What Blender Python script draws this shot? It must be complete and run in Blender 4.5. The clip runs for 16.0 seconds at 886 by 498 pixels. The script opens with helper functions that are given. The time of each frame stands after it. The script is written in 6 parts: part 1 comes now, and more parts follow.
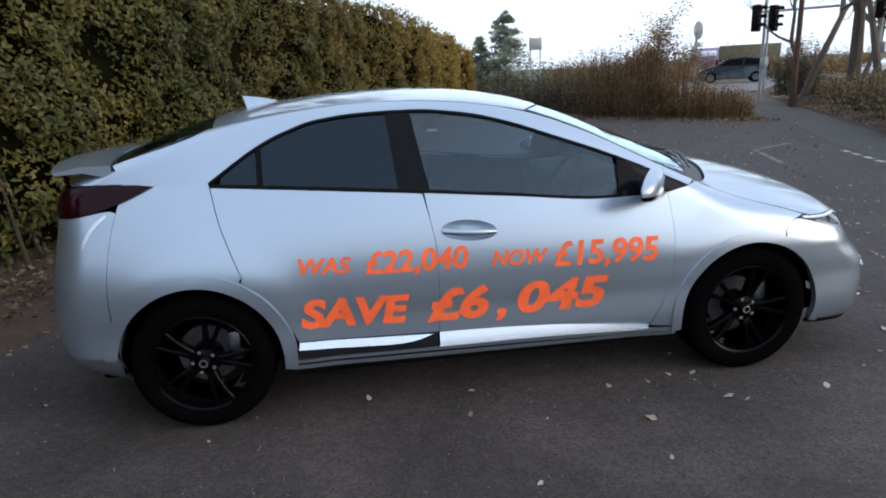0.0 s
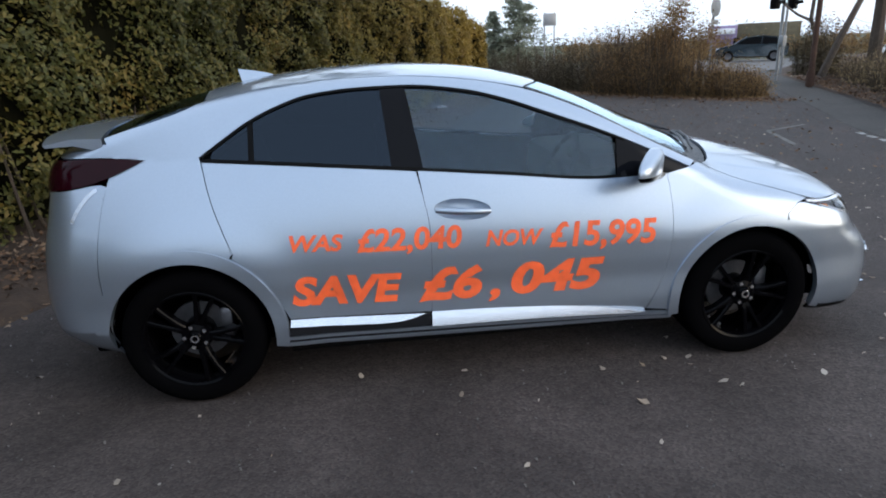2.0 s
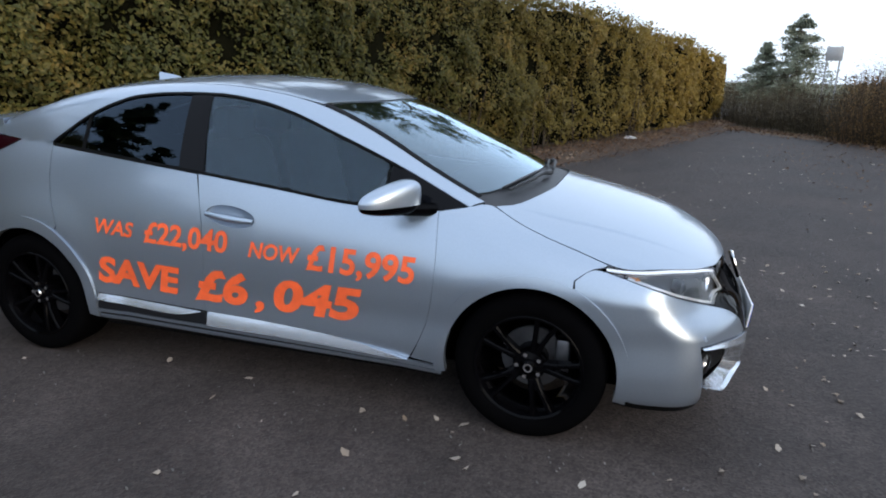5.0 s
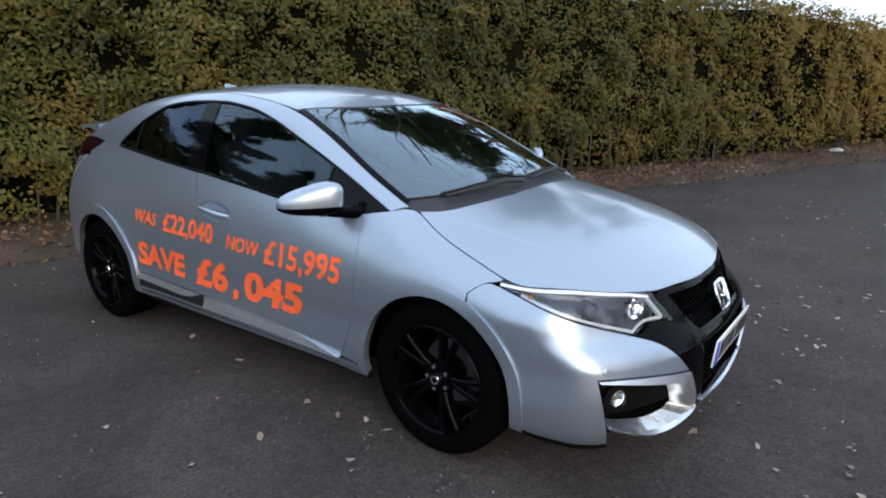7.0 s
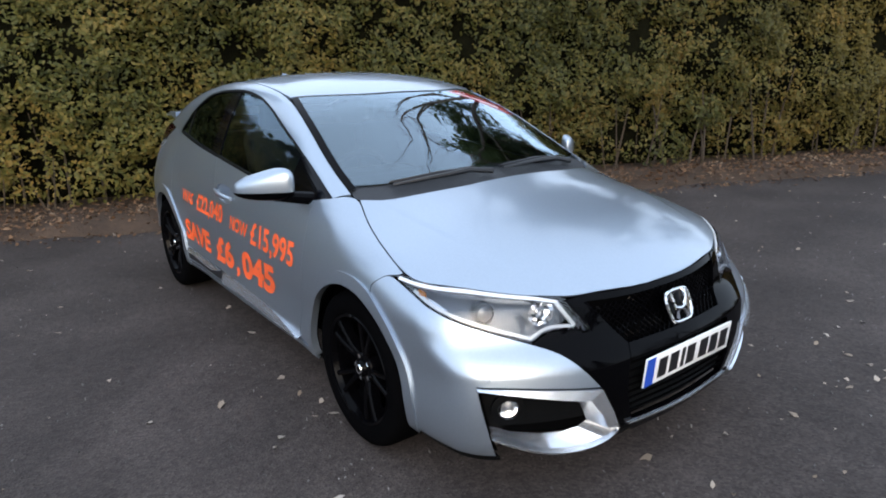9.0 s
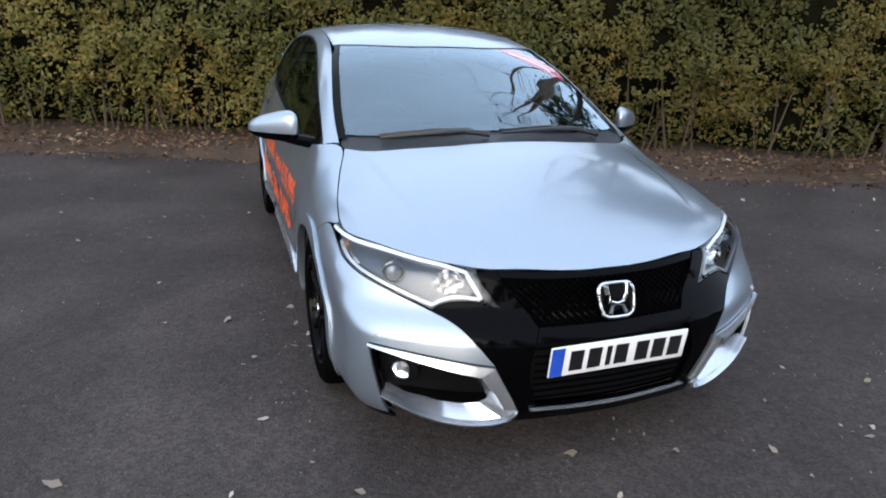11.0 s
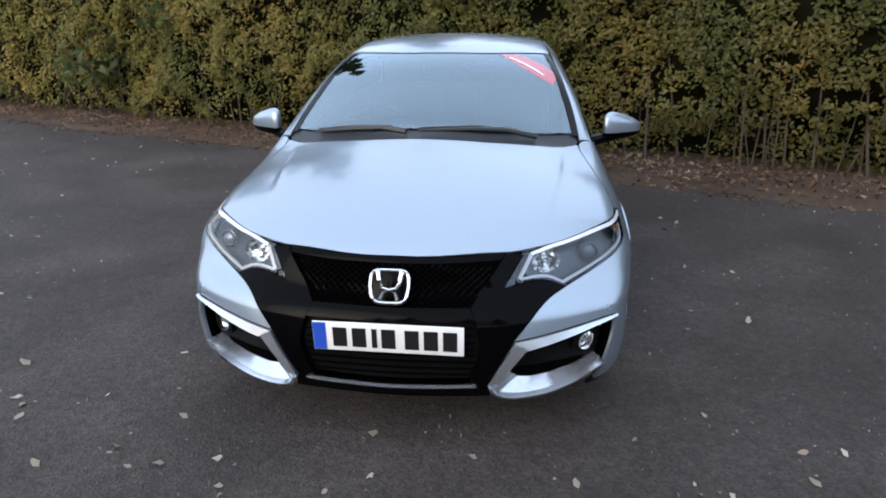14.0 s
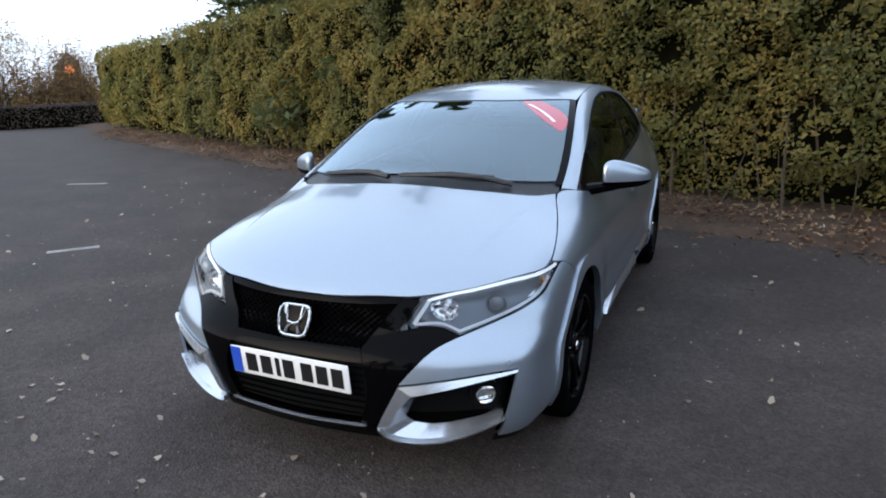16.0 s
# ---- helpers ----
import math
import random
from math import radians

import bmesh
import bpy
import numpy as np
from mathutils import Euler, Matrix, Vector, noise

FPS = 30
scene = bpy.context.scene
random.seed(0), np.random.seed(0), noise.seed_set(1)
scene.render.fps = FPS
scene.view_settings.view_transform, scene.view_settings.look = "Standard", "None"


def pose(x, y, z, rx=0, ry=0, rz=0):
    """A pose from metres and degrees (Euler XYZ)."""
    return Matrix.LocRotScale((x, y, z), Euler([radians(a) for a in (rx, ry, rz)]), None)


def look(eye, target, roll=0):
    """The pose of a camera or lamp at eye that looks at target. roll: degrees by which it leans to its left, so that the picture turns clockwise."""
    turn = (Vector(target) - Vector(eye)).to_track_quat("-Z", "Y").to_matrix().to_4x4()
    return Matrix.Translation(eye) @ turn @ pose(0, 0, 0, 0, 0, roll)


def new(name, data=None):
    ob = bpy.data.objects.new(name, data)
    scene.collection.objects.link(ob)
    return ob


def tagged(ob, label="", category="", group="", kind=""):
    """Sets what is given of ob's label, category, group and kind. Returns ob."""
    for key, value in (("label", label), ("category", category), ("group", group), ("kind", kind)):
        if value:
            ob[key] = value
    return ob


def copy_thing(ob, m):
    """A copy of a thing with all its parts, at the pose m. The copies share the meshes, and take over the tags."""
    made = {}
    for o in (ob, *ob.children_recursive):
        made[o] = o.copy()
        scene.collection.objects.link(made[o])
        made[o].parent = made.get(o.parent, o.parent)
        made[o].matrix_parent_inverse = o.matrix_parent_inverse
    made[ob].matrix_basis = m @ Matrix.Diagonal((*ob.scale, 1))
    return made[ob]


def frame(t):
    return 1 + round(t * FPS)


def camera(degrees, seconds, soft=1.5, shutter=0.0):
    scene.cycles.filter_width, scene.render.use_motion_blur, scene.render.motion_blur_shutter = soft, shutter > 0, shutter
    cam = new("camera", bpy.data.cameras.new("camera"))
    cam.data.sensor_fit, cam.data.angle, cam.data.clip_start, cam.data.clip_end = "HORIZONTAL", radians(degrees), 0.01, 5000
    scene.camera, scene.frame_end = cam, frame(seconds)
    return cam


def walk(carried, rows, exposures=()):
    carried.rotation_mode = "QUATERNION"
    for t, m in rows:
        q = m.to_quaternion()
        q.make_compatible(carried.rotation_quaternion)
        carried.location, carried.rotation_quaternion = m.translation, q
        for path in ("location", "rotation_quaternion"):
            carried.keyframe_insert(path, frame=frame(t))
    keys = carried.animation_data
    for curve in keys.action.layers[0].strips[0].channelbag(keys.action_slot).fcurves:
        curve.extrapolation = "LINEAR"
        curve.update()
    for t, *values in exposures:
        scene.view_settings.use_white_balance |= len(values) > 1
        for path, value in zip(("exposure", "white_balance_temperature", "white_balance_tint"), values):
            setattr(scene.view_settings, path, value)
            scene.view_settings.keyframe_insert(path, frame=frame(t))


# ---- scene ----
cam = camera(69.7, 16.0, soft=1.9)
PATH = [
    (0, (-0.528, -3.578, 1.518), (-0.295, -1.665, 0.983), -2.9),
    (0.5, (-0.538, -3.566, 1.512), (-0.28, -1.662, 0.956), -1.9),
    (1, (-0.55, -3.564, 1.511), (-0.289, -1.659, 0.962), -1.4),
    (1.5, (-0.557, -3.547, 1.511), (-0.242, -1.649, 0.967), -0.6),
    (2, (-0.447, -3.551, 1.512), (-0.252, -1.653, 0.91), -2.3),
    (2.5, (-0.134, -3.607, 1.516), (-0.074, -1.669, 1.028), -0.2),
    (3, (0.18, -3.58, 1.497), (0.102, -1.633, 1.048), -3.4),
    (3.5, (0.59, -3.461, 1.481), (0.476, -1.552, 0.896), 1.0),
    (3.7, (0.708, -3.452, 1.481), (0.408, -1.546, 0.953), -0.5),
    (4.7, (1.43, -3.29, 1.469), (0.99, -1.46, 0.955), 0.3),
    (5.8, (2.216, -3.094, 1.457), (1.268, -1.405, 0.959), 1.1),
    (6, (2.318, -3.07, 1.464), (1.329, -1.396, 0.995), -0.2),
    (6.5, (2.513, -2.872, 1.428), (1.39, -1.299, 0.915), -3.0),
    (7, (2.7, -2.669, 1.45), (1.541, -1.119, 0.945), -0.1),
    (7.5, (3.003, -2.56, 1.441), (1.617, -1.21, 0.934), 0.7),
    (8, (3.187, -2.424, 1.457), (1.706, -1.163, 0.991), -1.4),
    (8.5, (3.252, -2.135, 1.451), (1.79, -0.865, 0.952), 0.5),
    (9, (3.331, -1.943, 1.44), (1.789, -0.789, 0.899), -1.5),
    (9.5, (3.548, -1.778, 1.47), (1.851, -0.834, 0.994), 1.3),
    (10, (3.636, -1.645, 1.471), (1.887, -0.837, 0.933), -0.4),
    (10.2, (3.628, -1.554, 1.462), (1.883, -0.758, 0.894), 0.1),
    (12.3, (3.955, -0.574, 1.434), (2.099, -0.234, 0.77), 3.3),
    (12.5, (3.954, -0.455, 1.451), (2.068, -0.176, 0.845), 2.3),
    (13, (4.048, -0.169, 1.44), (2.126, -0.094, 0.889), -1.0),
    (13.5, (4.179, 0.114, 1.461), (2.268, -0.027, 0.887), 1.0),
    (14, (4.101, 0.41, 1.412), (2.215, 0.192, 0.783), -0.0),
    (14.5, (4.006, 0.706, 1.45), (2.129, 0.273, 0.915), 0.1),
    (15, (4.025, 1.057, 1.434), (2.23, 0.371, 0.88), 2.9),
    (15.5, (3.95, 1.284, 1.43), (2.182, 0.526, 0.879), -0.7),
    (16, (3.874, 1.414, 1.434), (2.119, 0.598, 0.93), -1.4),
]
walk(cam, [(t, look(eye, target, roll)) for t, eye, target, roll in PATH],
     exposures=[(0, 0.5), (3.5, 0.52), (6, 0.54), (6.8, 0.58), (8, 0.76), (9, 0.8), (12, 0.84), (14, 0.8), (16, 0.72)])

# ---------------------------------------------------------------- world, sun, exposure
SUN_DIR = Vector((0.8, -0.45, 0.36))
sky_world = bpy.data.worlds.new("dusk_sky")
scene.world = sky_world
sky_world.use_nodes = True
wt = sky_world.node_tree
sky = wt.nodes.new("ShaderNodeTexSky")
sky.sky_type, sky.sun_disc = "NISHITA", False
sky.sun_elevation, sky.sun_rotation = radians(20), math.atan2(SUN_DIR.x, SUN_DIR.y)
sky.air_density, sky.dust_density, sky.ozone_density = 1.0, 3.0, 1.0
soft_sky = wt.nodes.new("ShaderNodeHueSaturation")
soft_sky.inputs["Saturation"].default_value = 1.0
wt.links.new(sky.outputs["Color"], soft_sky.inputs["Color"])
veil = wt.nodes.new("ShaderNodeMix")
veil.data_type = "RGBA"
veil.inputs["Factor"].default_value = 0.62
for socket in veil.inputs:
    if socket.type == "RGBA" and socket.name == "A":
        wt.links.new(soft_sky.outputs["Color"], socket)
    if socket.type == "RGBA" and socket.name == "B":
        socket.default_value = (7.3, 8.6, 10.6, 1)
for socket in veil.outputs:
    if socket.type == "RGBA":
        wt.links.new(socket, wt.nodes["Background"].inputs["Color"])
wt.nodes["Background"].inputs["Strength"].default_value = 0.15
sun = new("sun", bpy.data.lights.new("sun", "SUN"))
sun.data.energy, sun.data.angle, sun.data.color = 0.5, radians(45), (1.0, 0.94, 0.87)
sun.matrix_world = look(SUN_DIR * 50, (0, 0, 0))

# ---------------------------------------------------------------- materials


def shader(name, color, rough=0.5, metal=0.0, coat=0.0, spec=0.5, vary=0.0, scale=20.0, bump=0.0, bump_scale=200.0, spread=0.0):
    """A principled material with noise at two scales in its colour, and fine relief. spread: how far pieces differ."""
    m = bpy.data.materials.new(name)
    m.use_nodes = True
    t = m.node_tree
    b = t.nodes["Principled BSDF"]
    b.inputs["Base Color"].default_value = (*color, 1)
    b.inputs["Roughness"].default_value, b.inputs["Metallic"].default_value = rough, metal
    b.inputs["Coat Weight"].default_value, b.inputs["Coat Roughness"].default_value = coat, 0.04
    b.inputs["Specular IOR Level"].default_value = spec
    where = t.nodes.new("ShaderNodeTexCoord")
    if vary or spread:
        tone = t.nodes.new("ShaderNodeHueSaturation")
        tone.inputs["Color"].default_value = (*color, 1)
        value = None
        if vary:
            big, small = t.nodes.new("ShaderNodeTexNoise"), t.nodes.new("ShaderNodeTexNoise")
            big.inputs["Scale"].default_value, small.inputs["Scale"].default_value = scale * 0.12, scale
            big.inputs["Detail"].default_value = small.inputs["Detail"].default_value = 5
            for n in (big, small):
                t.links.new(where.outputs["Object"], n.inputs["Vector"])
            both = t.nodes.new("ShaderNodeMath")
            both.operation = "ADD"
            t.links.new(big.outputs["Fac"], both.inputs[0])
            t.links.new(small.outputs["Fac"], both.inputs[1])
            span = t.nodes.new("ShaderNodeMapRange")
            span.inputs["From Min"].default_value, span.inputs["From Max"].default_value = 0.6, 1.4
            span.inputs["To Min"].default_value, span.inputs["To Max"].default_value = 1 - vary, 1 + vary
            t.links.new(both.outputs[0], span.inputs["Value"])
            value = span.outputs["Result"]
        if spread:
            isle = t.nodes.new("ShaderNodeNewGeometry")
            piece = t.nodes.new("ShaderNodeMapRange")
            piece.inputs["To Min"].default_value, piece.inputs["To Max"].default_value = 1 - spread, 1 + spread
            t.links.new(isle.outputs["Random Per Island"], piece.inputs["Value"])
            if value is None:
                value = piece.outputs["Result"]
            else:
                prod = t.nodes.new("ShaderNodeMath")
                prod.operation = "MULTIPLY"
                t.links.new(value, prod.inputs[0])
                t.links.new(piece.outputs["Result"], prod.inputs[1])
                value = prod.outputs[0]
        t.links.new(value, tone.inputs["Value"])
        t.links.new(tone.outputs["Color"], b.inputs["Base Color"])
    if bump:
        relief, grain = t.nodes.new("ShaderNodeBump"), t.nodes.new("ShaderNodeTexNoise")
        grain.inputs["Scale"].default_value, grain.inputs["Detail"].default_value = bump_scale, 6
        relief.inputs["Strength"].default_value, relief.inputs["Distance"].default_value = bump, 0.01
        t.links.new(where.outputs["Object"], grain.inputs["Vector"])
        t.links.new(grain.outputs["Fac"], relief.inputs["Height"])
        t.links.new(relief.outputs["Normal"], b.inputs["Normal"])
    return m


def glass_pane(name, tint, gloss=1.0, base=0.0, sheen=(1.0, 1.0, 1.0)):
    """Thin glazing: tinted see-through with a Fresnel gloss."""
    m = bpy.data.materials.new(name)
    m.use_nodes = True
    t = m.node_tree
    t.nodes.remove(t.nodes["Principled BSDF"])
    clear, mirror, mix, fr, k = (t.nodes.new("ShaderNode" + n) for n in ("BsdfTransparent", "BsdfGlossy", "MixShader", "Fresnel", "Math"))
    clear.inputs["Color"].default_value = (*tint, 1)
    mirror.inputs["Roughness"].default_value, mirror.inputs["Color"].default_value = 0.015, (*sheen, 1)
    fr.inputs["IOR"].default_value = 1.52
    k.operation, k.use_clamp = "MULTIPLY_ADD", True
    k.inputs[1].default_value, k.inputs[2].default_value = gloss, base
    t.links.new(fr.outputs["Fac"], k.inputs[0])
    t.links.new(k.outputs[0], mix.inputs["Fac"])
    t.links.new(clear.outputs[0], mix.inputs[1])
    t.links.new(mirror.outputs[0], mix.inputs[2])
    t.links.new(mix.outputs[0], t.nodes["Material Output"].inputs["Surface"])
    return m


def ramp_leaf(name, stops, rough=0.55, trans=0.25, haze_run=None, sunlit_run=None):
    """Leaves whose colour runs along a ramp from piece to piece, with a little light coming through. Haze and low sun
    can be put into the colour along y.
    """
    m = bpy.data.materials.new(name)
    m.use_nodes = True
    t = m.node_tree
    b = t.nodes["Principled BSDF"]
    isle, ramp, where, drift, mixv = (t.nodes.new("ShaderNode" + n) for n in ("NewGeometry", "ValToRGB", "TexCoord", "TexNoise", "Math"))
    drift.inputs["Scale"].default_value, drift.inputs["Detail"].default_value = 0.9, 3
    t.links.new(where.outputs["Object"], drift.inputs["Vector"])
    mixv.operation, mixv.inputs[1].default_value = "MULTIPLY_ADD", 0.55
    t.links.new(isle.outputs["Random Per Island"], mixv.inputs[0])
    shift = t.nodes.new("ShaderNodeMapRange")
    shift.inputs["From Min"].default_value, shift.inputs["From Max"].default_value = 0.35, 0.65
    shift.inputs["To Min"].default_value, shift.inputs["To Max"].default_value = 0.0, 0.45
    t.links.new(drift.outputs["Fac"], shift.inputs["Value"])
    t.links.new(shift.outputs["Result"], mixv.inputs[2])
    t.links.new(mixv.outputs[0], ramp.inputs["Fac"])
    while len(ramp.color_ramp.elements) < len(stops):
        ramp.color_ramp.elements.new(0.5)
    for e, (p, c) in zip(ramp.color_ramp.elements, stops):
        e.position, e.color = p, (*c, 1)
    hue = ramp.outputs["Color"]
    # haze put into the colour: leaves brighten towards the first y
    if haze_run:
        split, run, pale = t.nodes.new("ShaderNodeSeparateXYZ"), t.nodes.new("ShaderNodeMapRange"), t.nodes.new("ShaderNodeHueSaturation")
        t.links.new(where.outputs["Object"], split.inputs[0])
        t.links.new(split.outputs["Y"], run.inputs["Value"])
        run.inputs["From Min"].default_value, run.inputs["From Max"].default_value = haze_run[0], haze_run[1]
        run.inputs["To Min"].default_value, run.inputs["To Max"].default_value = haze_run[2], 0.85
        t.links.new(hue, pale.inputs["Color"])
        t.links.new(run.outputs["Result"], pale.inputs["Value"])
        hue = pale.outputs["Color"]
    # low sun put into the colour: leaves turn golden along y
    if sunlit_run:
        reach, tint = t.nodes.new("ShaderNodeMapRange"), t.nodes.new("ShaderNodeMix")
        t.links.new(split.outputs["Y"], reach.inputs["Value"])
        reach.inputs["From Min"].default_value, reach.inputs["From Max"].default_value = sunlit_run
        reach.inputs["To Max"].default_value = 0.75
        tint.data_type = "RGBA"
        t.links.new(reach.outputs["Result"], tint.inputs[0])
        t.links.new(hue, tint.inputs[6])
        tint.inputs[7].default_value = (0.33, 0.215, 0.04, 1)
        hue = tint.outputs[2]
    t.links.new(hue, b.inputs["Base Color"])
    b.inputs["Roughness"].default_value = rough
    b.inputs["Specular IOR Level"].default_value = 0.3
    see = t.nodes.new("ShaderNodeBsdfTranslucent")
    t.links.new(hue, see.inputs["Color"])
    mix = t.nodes.new("ShaderNodeMixShader")
    mix.inputs["Fac"].default_value = trans
    t.links.new(b.outputs[0], mix.inputs[1])
    t.links.new(see.outputs[0], mix.inputs[2])
    t.links.new(mix.outputs[0], t.nodes["Material Output"].inputs["Surface"])
    return m


M_PAINT = shader("silver_blue_paint", (0.345, 0.407, 0.485), 0.33, 0.8, 1.0, vary=0.04, scale=900)
M_PAINT.node_tree.nodes["Principled BSDF"].inputs["Coat IOR"].default_value = 1.5
M_PAINT.node_tree.nodes["Principled BSDF"].inputs["Coat Roughness"].default_value = 0.09
M_SILVER = shader("bright_silver_trim", (0.6, 0.64, 0.7), 0.26, 0.85, 0.6, vary=0.04, scale=60)
M_BLACK = shader("gloss_black_plastic", (0.0012, 0.0012, 0.0016), 0.04, 0.0, 0.0, spec=0.06, vary=0.1, scale=30)
M_SATIN = shader("satin_black_plastic", (0.004, 0.0042, 0.0046), 0.5, spec=0.06, vary=0.15, scale=40, bump=0.15, bump_scale=500)
M_DARK = shader("underbody_black", (0.002, 0.002, 0.0022), 0.9, spec=0.0, vary=0.2, scale=20)
M_CHROME = shader("chrome", (0.85, 0.86, 0.88), 0.08, 1.0, vary=0.03, scale=30)
M_TYRE = shader("tyre_rubber", (0.002, 0.002, 0.0023), 0.85, spec=0.01, vary=0.2, scale=30, bump=0.3, bump_scale=300)
M_RIM = shader("black_alloy", (0.0015, 0.0015, 0.002), 0.1, 0.0, 0.0, spec=0.06, vary=0.1, scale=40)
M_BARREL = shader("gloss_black_barrel", (0.0015, 0.0015, 0.002), 0.08, spec=0.4, vary=0.1, scale=40)
M_STEEL = shader("brake_steel", (0.14, 0.14, 0.15), 0.4, 0.9, vary=0.2, scale=40)
M_SEAT = shader("dark_seat_cloth", (0.03, 0.031, 0.034), 0.9, vary=0.2, scale=80, bump=0.3, bump_scale=400)
M_DASH = shader("grey_dashboard", (0.05, 0.052, 0.056), 0.7, vary=0.1, scale=40)
M_LETTER = shader("orange_window_paint", (0.85, 0.12, 0.03), 0.55, vary=0.22, scale=26, bump=0.2, bump_scale=150)
M_RED = shader("red_tail_lens", (0.012, 0.001, 0.003), 0.06, 0.0, 0.0, spec=0.12, vary=0.2, scale=25)
M_STICKER = shader("red_sticker", (0.42, 0.03, 0.06), 0.12, 0.0, 1.0, vary=0.1, scale=20)
M_PLATE = shader("white_plate", (0.82, 0.83, 0.84), 0.25, coat=0.4, vary=0.03, scale=20)
M_PLATE_INK = shader("plate_black", (0.01, 0.01, 0.012), 0.35, vary=0.1, scale=20)
M_PLATE_BLUE = shader("plate_blue", (0.02, 0.08, 0.5), 0.3, vary=0.05, scale=20)
M_LAMP_BOWL = shader("lamp_reflector", (0.55, 0.57, 0.6), 0.12, 0.9, vary=0.1, scale=50)
M_LAMP_GREY = shader("lamp_grey_housing", (0.09, 0.105, 0.13), 0.3, 0.5, vary=0.15, scale=40)
M_GLASS = glass_pane("tinted_side_glass", (0.62, 0.7, 0.75), 1.0, 0.02, (0.68, 0.86, 1.0))
M_PRIVACY = glass_pane("privacy_glass", (0.05, 0.06, 0.07), 0.85, 0.0, (0.6, 0.78, 1.0))
M_SCREEN = glass_pane("windscreen_glass", (0.42, 0.47, 0.49), 1.75, 0.09, (0.74, 0.89, 1.0))
M_LENS = glass_pane("clear_lens", (0.9, 0.92, 0.94), 1.0, 0.0)
M_AMBER = shader("amber_lens", (0.6, 0.2, 0.03), 0.2, coat=0.5, vary=0.1, scale=30)

M_COWL = shader("grey_cowl_plastic", (0.02, 0.022, 0.026), 0.42, spec=0.35, vary=0.2, scale=40, bump=0.1, bump_scale=400)
M_TRIM = shader("dark_grey_trim", (0.012, 0.013, 0.016), 0.35, spec=0.3, vary=0.15, scale=40)
M_POST = shader("gloss_black_post", (0.002, 0.002, 0.003), 0.06, spec=0.12, vary=0.1, scale=30)
M_PROJECTOR = shader("projector_glass", (0.1, 0.12, 0.15), 0.08, 0.3, 1.0, vary=0.1, scale=40)

M_EARTH = shader("leafy_earth", (0.055, 0.033, 0.02), 0.95, vary=0.5, scale=14, bump=0.8, bump_scale=40)
M_GRASS = shader("dull_grass", (0.06, 0.065, 0.03), 0.95, vary=0.5, scale=8, bump=0.8, bump_scale=60)
M_ROAD = shader("pale_road", (0.11, 0.105, 0.1), 0.8, vary=0.25, scale=6, bump=0.3, bump_scale=120)
M_PATH = shader("footpath_tarmac", (0.042, 0.037, 0.032), 0.85, vary=0.35, scale=8, bump=0.5, bump_scale=120)
M_FADED = shader("faded_road_paint", (0.13, 0.125, 0.115), 0.8, vary=0.6, scale=18, bump=0.3, bump_scale=150)
M_LINE = shader("worn_road_paint", (0.27, 0.265, 0.25), 0.7, vary=0.5, scale=25, bump=0.3, bump_scale=150)
# hedge ends carry haze (low y) and low sun (high y) in their leaf colour
M_HEDGE = ramp_leaf("hedge_leaf", [(0.0, (0.036, 0.044, 0.010)), (0.4, (0.085, 0.084, 0.017)), (0.75, (0.150, 0.117, 0.025)), (1.0, (0.22, 0.135, 0.030))], haze_run=(-13.0, 4.0, 1.7), sunlit_run=(6.0, 17.0))
# near-black solid behind the leaves, coloured as the shade inside a hedge
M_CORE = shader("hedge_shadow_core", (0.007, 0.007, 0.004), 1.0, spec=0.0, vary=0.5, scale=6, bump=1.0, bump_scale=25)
M_TWIG = shader("brown_twig", (0.06, 0.043, 0.028), 0.9, vary=0.4, scale=30, bump=0.5, bump_scale=80)
M_BARK = shader("grey_brown_bark", (0.09, 0.07, 0.055), 0.9, vary=0.4, scale=14, bump=1.0, bump_scale=50)
M_LITTER = ramp_leaf("fallen_leaf", [(0.0, (0.07, 0.034, 0.018)), (0.55, (0.155, 0.085, 0.044)), (0.85, (0.25, 0.165, 0.1)), (1.0, (0.46, 0.37, 0.28))], 0.7, 0.1)
M_BRUSH = ramp_leaf("dry_bush", [(0.0, (0.12, 0.068, 0.03)), (0.5, (0.25, 0.15, 0.065)), (1.0, (0.40, 0.27, 0.12))], 0.8, 0.35)
M_PINE = ramp_leaf("evergreen_leaf", [(0.0, (0.04, 0.062, 0.024)), (0.5, (0.085, 0.11, 0.042)), (1.0, (0.14, 0.155, 0.06))], trans=0.4)
# grey-green leaf lightened so that its colour carries the haze of distance
M_HAZY_GREEN = ramp_leaf("hazy_grey_green_leaf", [(0.0, (0.17, 0.20, 0.15)), (0.5, (0.27, 0.29, 0.22)), (1.0, (0.36, 0.37, 0.28))], 0.8, 0.5)
M_DRAB = ramp_leaf("drab_bush", [(0.0, (0.07, 0.055, 0.034)), (0.5, (0.125, 0.10, 0.058)), (1.0, (0.20, 0.155, 0.085))], 0.8, 0.2)
M_STRAW = ramp_leaf("dry_straw", [(0.0, (0.14, 0.10, 0.05)), (0.5, (0.26, 0.19, 0.10)), (1.0, (0.36, 0.28, 0.15))], 0.8, 0.2)
M_PURPLE_LEAF = ramp_leaf("dark_low_hedge_leaf", [(0.0, (0.05, 0.038, 0.036)), (0.5, (0.075, 0.056, 0.05)), (1.0, (0.10, 0.075, 0.062))], 0.9, 0.2)
M_GRIT = ramp_leaf("pale_grit", [(0.0, (0.05, 0.048, 0.045)), (0.6, (0.13, 0.125, 0.12)), (1.0, (0.3, 0.29, 0.27))], 0.8, 0.0)
M_RUST = shader("rusted_steel", (0.07, 0.036, 0.024), 0.8, 0.2, vary=0.4, scale=20, bump=0.4, bump_scale=90)
